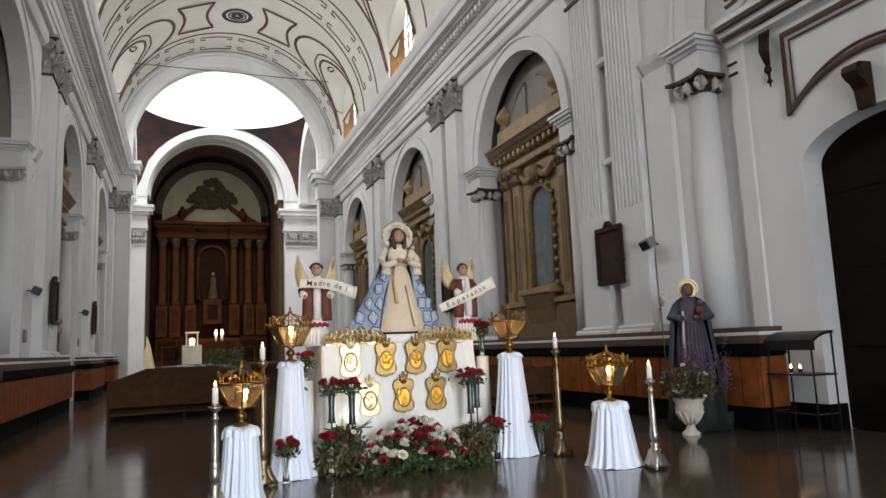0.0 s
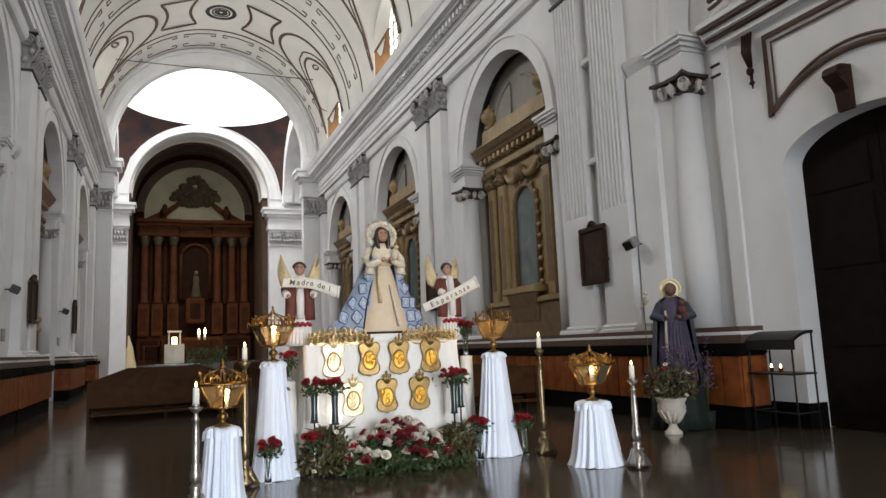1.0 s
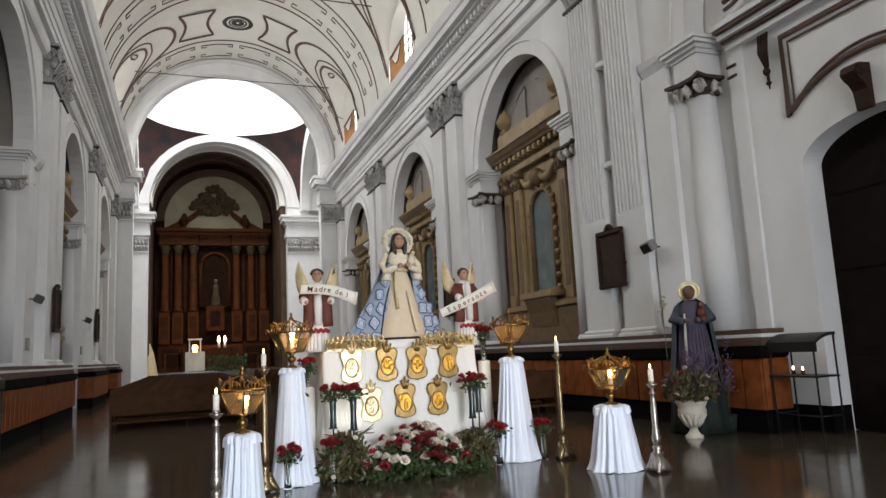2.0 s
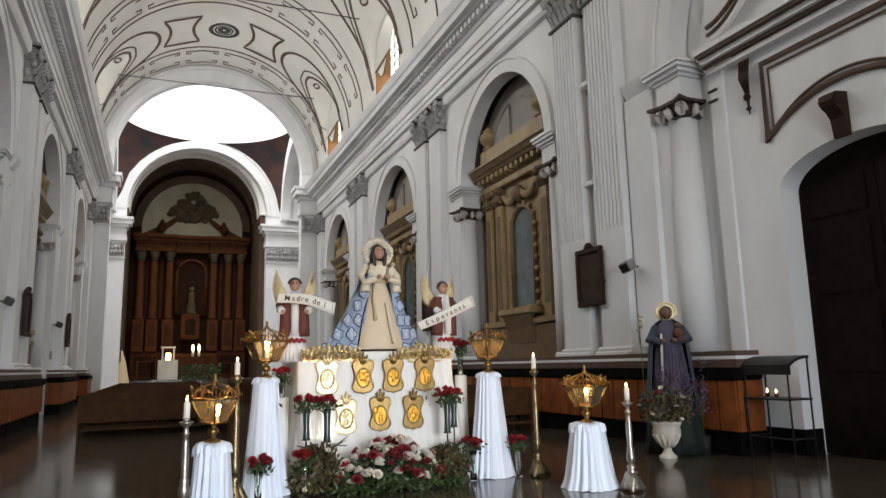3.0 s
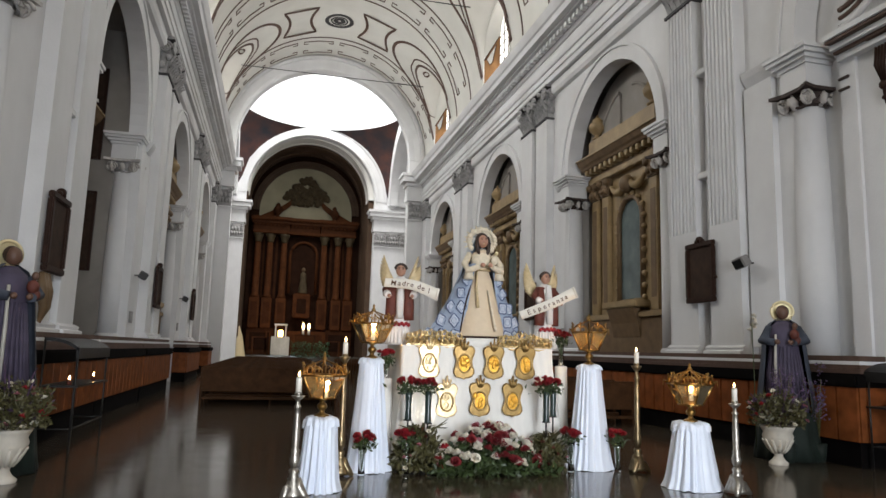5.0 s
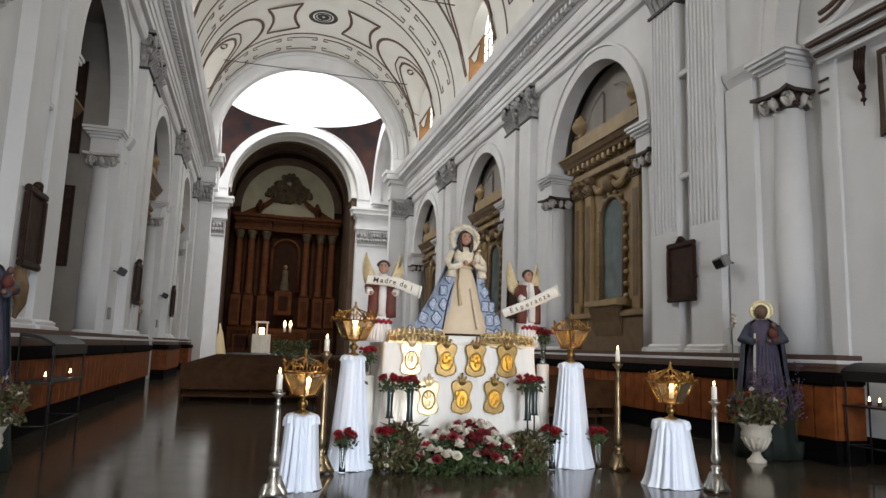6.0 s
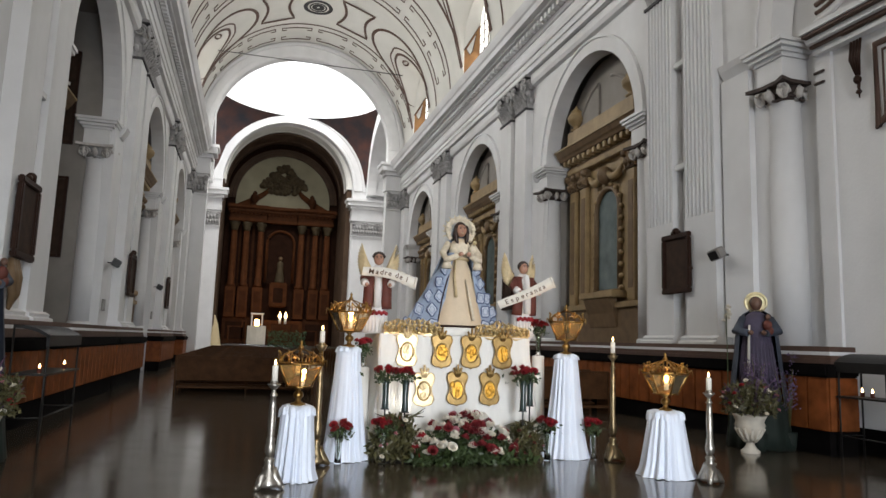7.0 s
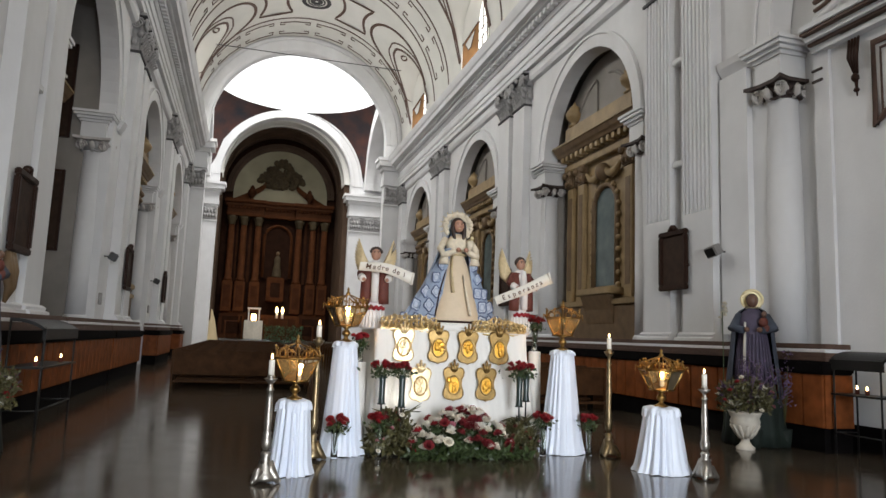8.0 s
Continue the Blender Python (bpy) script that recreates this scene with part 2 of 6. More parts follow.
def arch_wall(sgn):
    """The side wall with its round-headed openings."""
    bm = bmesh.new()
    X = sorted((AX + sgn * WALL, AX + sgn * BACK))
    edge = -8.0
    for yc, r in BAYS:
        bx(bm, *X, edge, yc - r, 0, SPRING)
        edge = yc + r
    bx(bm, *X, edge, YEND, 0, SPRING)
    edge, top = -8.0, 14.4
    for yc, r in BAYS:
        bx(bm, *X, edge, yc - r, SPRING, top)
        n = 28
        for i in range(n):
            a, b = math.pi * (1 - i / n), math.pi * (1 - (i + 1) / n)
            p = [(yc + r * math.cos(a), SPRING + r * math.sin(a)), (yc + r * math.cos(b), SPRING + r * math.sin(b))]
            extrude([p[0], p[1], (p[1][0], top), (p[0][0], top)], "x", *X, bm)
        edge = yc + r
    bx(bm, *X, edge, YEND, SPRING, top)
    bmesh.ops.remove_doubles(bm, verts=bm.verts[:], dist=1e-4)
    return structure("wall_east" if sgn > 0 else "wall_west", bm, PLASTER, "white plastered nave wall with tall round-headed arches", "wall")


WALLS = {s: arch_wall(s) for s in (1, -1)}


def half_ring(yc, r0, r1, z, x0, x1, n=28):
    bm = bmesh.new()
    poly = [(yc + r0 * math.cos(math.pi * i / n), z + r0 * math.sin(math.pi * i / n)) for i in range(n + 1)]
    poly2 = [(yc + r1 * math.cos(math.pi * i / n), z + r1 * math.sin(math.pi * i / n)) for i in range(n + 1)]
    for i in range(n):
        extrude([poly[i], poly[i + 1], poly2[i + 1], poly2[i]], "x", x0, x1, bm)
    bmesh.ops.remove_doubles(bm, verts=bm.verts[:], dist=1e-4)
    return bm


for s in (1, -1):
    for yc, r in BAYS:
        part("archivolt", half_ring(yc, r + .004, r + .38, SPRING, *sorted((AX + s * (WALL - .07), AX + s * (WALL + .01)))), PLASTER, WALLS[s])
        part("archivolt_edge", half_ring(yc, r + .384, r + .46, SPRING, *sorted((AX + s * (WALL - .12), AX + s * (WALL + .01)))), PLASTER, WALLS[s])


def entablature(s):
    """The long architrave, frieze and cornice with their dentils."""
    top = thing("entablature", label="white moulded entablature with dentils along the nave", category="cornice", kind="structure")
    def prof(name, pts, m=PLASTER):
        part(name, extrude([(AX + s * o, z) for o, z in pts], "y", -7.9, YEND - 1.3), m, top)
    prof("wall_moulding", [(6.846, 11.06), (6.72, 11.10), (6.66, 11.22), (6.66, 11.496), (6.846, 11.496)])
    prof("architrave", [(6.846, 11.5), (6.52, 11.5), (6.52, 11.70), (6.47, 11.71), (6.47, 11.92), (6.42, 11.93), (6.38, 12.06), (6.846, 12.06)])
    prof("frieze", [(6.846, 12.064), (6.50, 12.064), (6.50, 12.46), (6.846, 12.46)])
    prof("bed_moulding", [(6.846, 12.464), (6.44, 12.464), (6.36, 12.56), (6.846, 12.56)])
    prof("cornice", [(6.846, 12.75), (6.05, 12.75), (6.02, 12.80), (5.84, 12.82), (5.80, 13.02), (5.74, 13.06), (5.66, 13.22), (5.62, 13.32), (6.846, 13.40)])
    prof("dentil_backing", [(6.846, 12.564), (6.34, 12.564), (6.34, 12.746), (6.846, 12.746)], STONE)
    bm, y = bmesh.new(), -7.8
    while y < YEND - 1.4:
        bx(bm, *sorted((AX + s * 6.338, AX + s * 6.16)), y, y + .17, 12.57, 12.745)
        y += .32
    tagged(part("dentils", bm, PLASTER, top), kind="stuff")


for s in (1, -1):
    entablature(s)


def volute(bm, c, r, depth, facing, mi=0):
    """A scroll: a spiral band round an eye. facing 'x' or 'y'."""
    pts = []
    for i in range(26):
        a, q = i * .5, r * (1 - i / 34)
        u, w = q * math.cos(a), q * math.sin(a)
        pts.append((c[0], c[1] + u, c[2] + w) if facing == "x" else (c[0] + u, c[1], c[2] + w))
    tube(pts, r * .2, 5, bm, mi)
    ball(bm, c, r * .34, mi, 8, 5)


def pilaster(width, fluted):
    """A wall pilaster whose face looks to +x, with base and composite capital. Origin on the wall plane."""
    p = thing("pilaster")
    d, h = WALL - FACE, width / 2
    part("base", extrude([(0, 1.747), (d + .16, 1.747), (d + .16, 1.80), (d + .08, 1.83), (d + .10, 1.88), (d + .02, 1.93), (0, 1.93)], "y", -h - .10, h + .10), PLASTER, p)
    bm = bmesh.new()
    if fluted:
        n, low = 7, 4.55
        part("shaft_foot", box(0, d, -h, h, 1.932, low), PLASTER, p)
        pts, w = [(0, -h)], width / (2 * n + 1)
        for i in range(n + 1):
            y = -h + 2 * i * w
            pts += [(d, y), (d, y + w)] if i < n + 0 else [(d, y), (d, h)]
            if i < n:
                pts += [(d - .05, y + w * 1.2), (d - .06, y + w * 1.5), (d - .05, y + w * 1.8)]
        extrude(pts + [(0, h)], "z", low + .002, 10.2, bm)
    else:
        bx(bm, 0, d, -h, h, 1.932, 10.2)
    part("shaft", bm, PLASTER, p)
    part("necking", box(0, d + .05, -h - .05, h + .05, 10.20, 10.27), DARKLINE, p)
    cap = bmesh.new()
    extrude([(-h + .03, 10.27), (h - .03, 10.27), (h + .02, 11.355), (-h - .02, 11.355)], "x", 0, d - .05, cap)
    cap = part("capital", cap, STONE, p, "grey composite capital with scrolls and leaves")
    rng = random.Random(3)
    for z, n, hh in ((10.28, 5, .42), (10.52, 4, .46)):
        for i in range(n):
            y, w, k = -h + (i + .5) * width / n, width / n * .43, d - .05
            lf = bmesh.new()
            v = [(k, -w, z), (k, w, z), (k + .12, w * .9, z + hh * .6), (k + .12, -w * .9, z + hh * .6), (k + .29, 0, z + hh * .94), (k + .22, -w * .5, z + hh), (k + .22, w * .5, z + hh), (k + .03, -w * .8, z + hh * .6), (k + .03, w * .8, z + hh * .6), (k + .17, 0, z + hh * .80)]
            vs = [lf.verts.new((a, b + y + rng.uniform(-.01, .01), c)) for a, b, c in v]
            for q in ((0, 1, 2, 3), (3, 2, 6, 4), (3, 4, 5), (7, 8, 2, 3), (8, 9, 4, 6), (9, 7, 5, 4), (8, 7, 9)):
                lf.faces.new([vs[j] for j in q])
            part("leaf", lf, STONE, cap)
    for e in (-1, 1):
        for i in range(2):
            lf = bmesh.new()
            ball(lf, (d * (.3 + .6 * i), e * (h + .06), 10.55 + .25 * i), .09, 0, 6, 4, 1.4)
            part("leaf", lf, STONE, cap)
        for c, r, ax in (((d + .13, e * (h - .02), 11.12), .23, "x"), ((d * .55, e * (h + .14), 11.12), .21, "y")):
            vo = bmesh.new()
            volute(vo, c, r, .1, ax)
            part("volute", vo, STONE, cap)
    fl = bmesh.new()
    ball(fl, (d + .1, 0, 11.3), .11, 0, 8, 5)
    part("rosette", fl, STONE, cap)
    part("abacus", box(0, d + .13, -h - .16, h + .16, 11.39, 11.497, .02), STONE, p)
    part("abacus_edge", box(0, d + .15, -h - .18, h + .18, 11.355, 11.388), DARKLINE, p)
    return p


def place_pair(master, s, y, label):
    rz = 180 if s > 0 else 0
    tagged(master, label, "pilaster", "pilasters along the nave")
    for dy in (-.82, .70):
        copy_thing(master, pose(AX + s * WALL, y + dy, 0, 0, 0, rz))


plain, flutedp = pilaster(1.08, False), pilaster(1.05, True)
for s in (1, -1):
    for y in PAIRS:
        near = abs(y - YD) < 1 and s > 0
        place_pair(flutedp if near else plain, s, y, "tall white fluted pilaster with grey composite capital" if near else "tall white plain pilaster with grey composite capital")
    copy_thing(plain, pose(AX + s * WALL, YEND - 1.9, 0, 0, 0, 180 if s > 0 else 0))
for o in (*plain.children_recursive, plain, *flutedp.children_recursive, flutedp):
    bpy.data.objects.remove(o)


def dado(s, y0, y1, deep=.62):
    """The timber-clad pedestal under a pair of pilasters."""
    d = thing("pedestal", label="orange varnished wood-clad wall pedestal with black base", category="pedestal", group="pedestals under the pilasters", kind="structure")
    X = lambda o: AX + s * o
    part("skirting", box(X(WALL - deep + .06), X(WALL - .002), y0 + .05, y1 - .05, 0, .42), BLACK, d)
    n = max(3, round((y1 - y0) / .42))
    w = (y1 - y0) / n
    part("core", box(X(WALL - deep + .05), X(WALL - .002), y0 + .04, y1 - .04, .42, 1.25), PEWWOOD, d)
    for i in range(n):
        part("board", box(X(WALL - deep), X(WALL - deep + .045), y0 + i * w + .012, y0 + (i + 1) * w - .012, .40, 1.24, .008), WOOD, d)
    for yy in (y0, y1 - .04):
        part("end_board", box(X(WALL - deep + .05), X(WALL - .01), yy, yy + .036, .40, 1.24), WOOD, d)
    part("black_top", box(X(WALL - deep - .06), X(WALL - .002), y0 - .05, y1 + .05, 1.25, 1.46, .03), BLACK, d)
    for name, z0, z1, dp, m in (("step", 1.462, 1.53, .56, BROWN), ("trim", 1.532, 1.60, .55, BROWN), ("step", 1.602, 1.66, .53, PLASTER), ("trim", 1.662, 1.745, .525, BROWN)):
        part(name, box(X(WALL - dp), X(WALL - .002), y0 - .02 + (.56 - dp), y1 + .02 - (.56 - dp), z0, z1, .008), m, d)


for s in (1, -1):
    for k, y in enumerate(PAIRS):
        if k == 0:
            continue
        dado(s, BAYS[k - 1][0] + BAYS[k - 1][1] - (.25 if k > 1 else 1.6 if s > 0 else .6), BAYS[k][0] - BAYS[k][1] + .25)
    dado(s, BAYS[3][0] + BAYS[3][1] - .25, YEND - .1)
    dado(s, BAYS[1][0] - BAYS[1][1] + .31, BAYS[1][0] + BAYS[1][1] - .31, .60)


# ---- arches: columns, chapels ----
def column(bell, scroll, top):
    """A round column with its pedestal base, scrolled capital and a stretch of entablature. Origin on the floor under the shaft."""
    c = thing("column", label="white round column with scrolled capital under an impost block", category="column", group="columns of the arches")
    part("plinth", box(-.42, .42, -.42, .42, 1.46, 1.60, .01), PLASTER, c)
    part("base", lathe([(.42, 1.60), (.43, 1.64), (.40, 1.69), (.35, 1.72), (.37, 1.77), (.36, 1.82), (.33, 1.86)], 28), PLASTER, c)
    part("base_band", lathe([(.37, 1.695), (.375, 1.715), (.36, 1.72)], 28), BROWN, c)
    part("shaft", lathe([(.32, 1.86), (.32, 3.4), (.308, 4.9), (.272, 6.5), (.288, 6.52), (.288, 6.56)], 28), PLASTER, c)
    cap = part("capital", lathe([(.275, 6.56), (.285, 6.66), (.30, 6.78), (.31, 6.86)], 24), bell, c, "bell of the scrolled capital")
    for a in (45, 135, 225, 315):
        u, v = math.cos(radians(a)), math.sin(radians(a))
        for fx in ("x", "y"):
            vo = bmesh.new()
            volute(vo, (.43 * u, .43 * v, 6.70), .155, .1, fx)
            part("volute", vo, scroll, cap)
    for a in range(0, 360, 90):
        u, v = math.cos(radians(a)), math.sin(radians(a))
        lf = tube([(.29 * u, .29 * v, 6.54), (.34 * u, .34 * v, 6.66), (.41 * u, .41 * v, 6.77), (.38 * u, .38 * v, 6.82)], [.05, .09, .07, .03], 8)
        part("leaf", lf, scroll, cap)
        part("garland", tube([(.33 * math.cos(radians(a + q)), .33 * math.sin(radians(a + q)), 6.60 - .05 * math.sin(radians(q * 4))) for q in range(-40, 41, 16)], .03, 6), bell, cap)
    part("abacus", extrude([(-.50, -.50), (-.2, -.40), (.2, -.40), (.50, -.50), (.40, -.2), (.40, .2), (.50, .50), (.2, .40), (-.2, .40), (-.50, .50), (-.40, .2), (-.40, -.2)], "z", 6.86, 6.93), top, c)
    part("impost_block", box(-.34, .34, -.34, .34, 6.934, 7.38), PLASTER, c)
    bm = bmesh.new()
    for k, (o, z) in enumerate(((.38, 7.384), (.45, 7.46), (.52, 7.54), (.56, 7.62))):
        bx(bm, -o, o, -o, o, z, z + .074)
    part("impost_cornice", bm, PLASTER, c)
    return c


cols = {1: column(CAPDARK, CAPWHITE, CAPDARK), -1: column(STONE, CAPWHITE, CAPWHITE)}
for s in (1, -1):
    for yc, r in BAYS:
        for e in (-1, 1):
            copy_thing(cols[s], pose(AX + s * (WALL + (.22 if r > 3 else .25 if s > 0 else .48)), yc + e * (r + (.2 if r < 3 else .02)), 0 if r < 3 else -.12))
            part("impost_moulding", extrude([(AX + s * (WALL - .002), 7.36), (AX + s * (WALL - .05), 7.38), (AX + s * (WALL - .16), 7.56), (AX + s * (WALL - .20), 7.69), (AX + s * (WALL - .002), 7.69)], "y", *sorted((yc + e * (r + .5), yc + e * (r + (.98 if r < 3 else 1.45))))), PLASTER, WALLS[s])
for c in cols.values():
    for o in (*c.children_recursive, c):
        bpy.data.objects.remove(o)


def chapel(s, yc, r):
    """A shallow chapel behind an arch, with its gilded altarpiece."""
    X = lambda o: AX + s * o
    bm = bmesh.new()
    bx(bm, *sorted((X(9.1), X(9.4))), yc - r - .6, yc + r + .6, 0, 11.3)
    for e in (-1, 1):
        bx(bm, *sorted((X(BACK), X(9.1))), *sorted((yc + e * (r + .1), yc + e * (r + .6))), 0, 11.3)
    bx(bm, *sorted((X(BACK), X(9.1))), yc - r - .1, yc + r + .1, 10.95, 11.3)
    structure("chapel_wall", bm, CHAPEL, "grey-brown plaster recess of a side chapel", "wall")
    n = 24
    D = 8.55 if s < 0 and yc < 20 else 7.62
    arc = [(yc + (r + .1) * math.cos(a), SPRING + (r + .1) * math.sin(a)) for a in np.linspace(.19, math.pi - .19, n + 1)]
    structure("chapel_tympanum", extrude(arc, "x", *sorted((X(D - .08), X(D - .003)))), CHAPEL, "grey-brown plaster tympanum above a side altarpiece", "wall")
    t = thing("altarpiece", label="ochre gilded wooden altarpiece with urns, swags and an arched niche", category="altarpiece", group="altarpieces of the side chapels")
    w = r - .28
    part("back", box(X(D), X(D + .34), yc - w, yc + w, 0, 8.6), OCHRE, t)
    part("pedestal", box(X(D - .20), X(D - .002), yc - w + .05, yc + w - .05, 0, 2.75, .02), OCHREDARK, t)
    part("pedestal_cap", box(X(D - .28), X(D - .004), yc - w, yc + w, 2.75, 2.92, .02), OCHRE, t)
    for dy in (-2.2, -1.45, 1.45, 2.2):
        strip = part("pilaster_strip", box(X(D - .14), X(D - .002), yc + dy - .23, yc + dy + .23, 2.924, 6.75, .03), OCHRE, t)
        part("sunk_panel", box(X(D - .155), X(D - .142), yc + dy - .13, yc + dy + .13, 3.3, 6.4, .005), OCHREDARK, strip)
        cb = box(X(D - .22), X(D - .002), yc + dy - .29, yc + dy + .29, 6.754, 7.34, .05)
        for q in (-.2, .2):
            ball(cb, (X(D - .22), yc + dy + q, 7.2), .13, 0, 8, 5)
            ball(cb, (X(D - .2), yc + dy + q * .6, 6.92), .11, 0, 8, 5)
        part("strip_capital", cb, OCHREDARK, t)
    part("architrave", box(X(D - .2), X(D - .002), yc - w, yc + w, 7.344, 7.55, .02), OCHRE, t)
    part("frieze", box(X(D - .14), X(D - .002), yc - w, yc + w, 7.554, 7.82), OCHREDARK, t)
    for k in range(15):
        part("bracket", box(X(D - .40), X(D - .145), yc - w + .12 + k * (2 * w - .4) / 14, yc - w + .28 + k * (2 * w - .4) / 14, 7.64, 7.818, .015), OCHRE, t)
    part("cornice", extrude([(X(D - .002), 7.824), (X(D - .42), 7.824), (X(D - .46), 7.90), (X(D - .52), 7.96), (X(D - .60), 8.10), (X(D - .62), 8.16), (X(D - .002), 8.2)], "y", yc - w - .06, yc + w + .06), OCHREDARK, t)
    part("cornice_fillet", box(X(D - .635), X(D - .60), yc - w - .08, yc + w + .08, 8.11, 8.17), OCHRE, t)
    part("attic", box(X(D - .42), X(D - .082), yc - 2.1, yc + 2.1, 8.204, 8.72, .03), OCHRE, t)
    for e in (-1, 1):
        pts = [(yc + e * (1.9 - 1.5 * k / 12), 8.722 + 1.15 * math.sin(k / 12 * 1.5)) for k in range(13)]
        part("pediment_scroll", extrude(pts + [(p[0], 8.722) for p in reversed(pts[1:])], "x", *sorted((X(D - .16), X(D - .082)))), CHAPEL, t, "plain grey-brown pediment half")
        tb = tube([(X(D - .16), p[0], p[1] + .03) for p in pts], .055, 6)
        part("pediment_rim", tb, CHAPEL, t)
        u = lathe([(.14, 0), (.2, .05), (.1, .12), (.12, .18), (.26, .32), (.30, .46), (.24, .58), (.15, .62), (.19, .68), (.06, .78), (.03, .88)], 16, at=(X(D - .26), yc + e * 1.75, 8.724))
        part("urn", u, OCHRE, t)
    n = 16
    arc = [(yc + .62 * math.cos(math.pi * i / n), 5.75 + .62 * math.sin(math.pi * i / n)) for i in range(n + 1)]
    part("niche_glass", extrude(arc + [(yc - .62, 3.35), (yc + .62, 3.35)], "x", *sorted((X(D - .012), X(D - .004)))), NICHEGLASS, t, "dark blue-grey glass of the niche")
    fr = bmesh.new()
    path = [(X(D - .05), yc + .7, 3.35)] + [(X(D - .05), yc + .7 * math.cos(math.pi * i / n), 5.75 + .7 * math.sin(math.pi * i / n)) for i in range(n + 1)] + [(X(D - .05), yc - .7, 3.35)]
    tube(path, .085, 8, fr)
    part("niche_frame", fr, OCHREDARK, t)
    for i in range(22):
        a = i / 21 * (2 * 2.4 + .78 * math.pi)
        if a < 2.4:
            y, z = yc + .80, 3.35 + a
        elif a < 2.4 + .78 * math.pi:
            q = (a - 2.4) / .78
            y, z = yc + .80 * math.cos(q), 5.75 + .80 * math.sin(q)
        else:
            y, z = yc - .80, 5.75 - (a - 2.4 - .78 * math.pi)
        bd = bmesh.new()
        ball(bd, (X(D - .06), y, z), .085, 0, 7, 5)
        part("bead", bd, OCHRE, t)
    part("niche_shelf", box(X(D - .5), X(D - .004), yc - 1.05, yc + 1.05, 3.05, 3.25, .03), OCHRE, t)
    part("shelf_corbel", extrude([(X(D - .205), 3.04), (X(D - .45), 3.04), (X(D - .30), 2.6), (X(D - .22), 2.2), (X(D - .205), 2.2)], "y", yc - .8, yc + .8), OCHREDARK, t)
    for e in (-1, 1):
        sw = tube([(X(D - .14), yc + e * (.06 + 1.0 * k / 10), 7.0 - .30 * math.sin(math.pi * k / 10)) for k in range(11)], [.05 + .08 * math.sin(math.pi * k / 10) for k in range(11)], 7)
        part("swag", sw, OCHRE, t)
    kb = bmesh.new()
    ball(kb, (X(D - .16), yc, 6.85), .24, 0, 10, 6, 1.2)
    part("key_ornament", kb, OCHREDARK, t)
    part("altar_table", box(X(D - .75), X(D - .205), yc - 1.3, yc + 1.3, 0, 1.05, .02), OCHREDARK, t)


for s in (1, -1):
    for yc, r in BAYS[1:]:
        chapel(s, yc, r)


def chapel_pictures():
    """Two dark panels on the far side wall of the first west chapel."""
    yw = BAYS[1][0] + BAYS[1][1] + .1
    for z0, z1, name in ((3.62, 5.95, "dark framed picture on a pale chapel wall"), (6.9, 9.7, "tall dark reddish wooden panel high on a chapel wall")):
        t = thing("chapel_picture", (-5.62, yw - .002, z0), label=name, category="picture", group="dark panels in the chapel")
        h = z1 - z0
        part("canvas", box(-.46, .46, -.05, 0, .04, h - .04), CANVAS, t)
        for u in (-.50, .42):
            part("frame_bar", box(u, u + .08, -.09, 0, 0, h, .01), FRAMEWOOD, t)
        for z in (0, h - .08):
            part("frame_bar", box(-.419, .419, -.09, 0, z, z + .08, .01), FRAMEWOOD, t)


chapel_pictures()


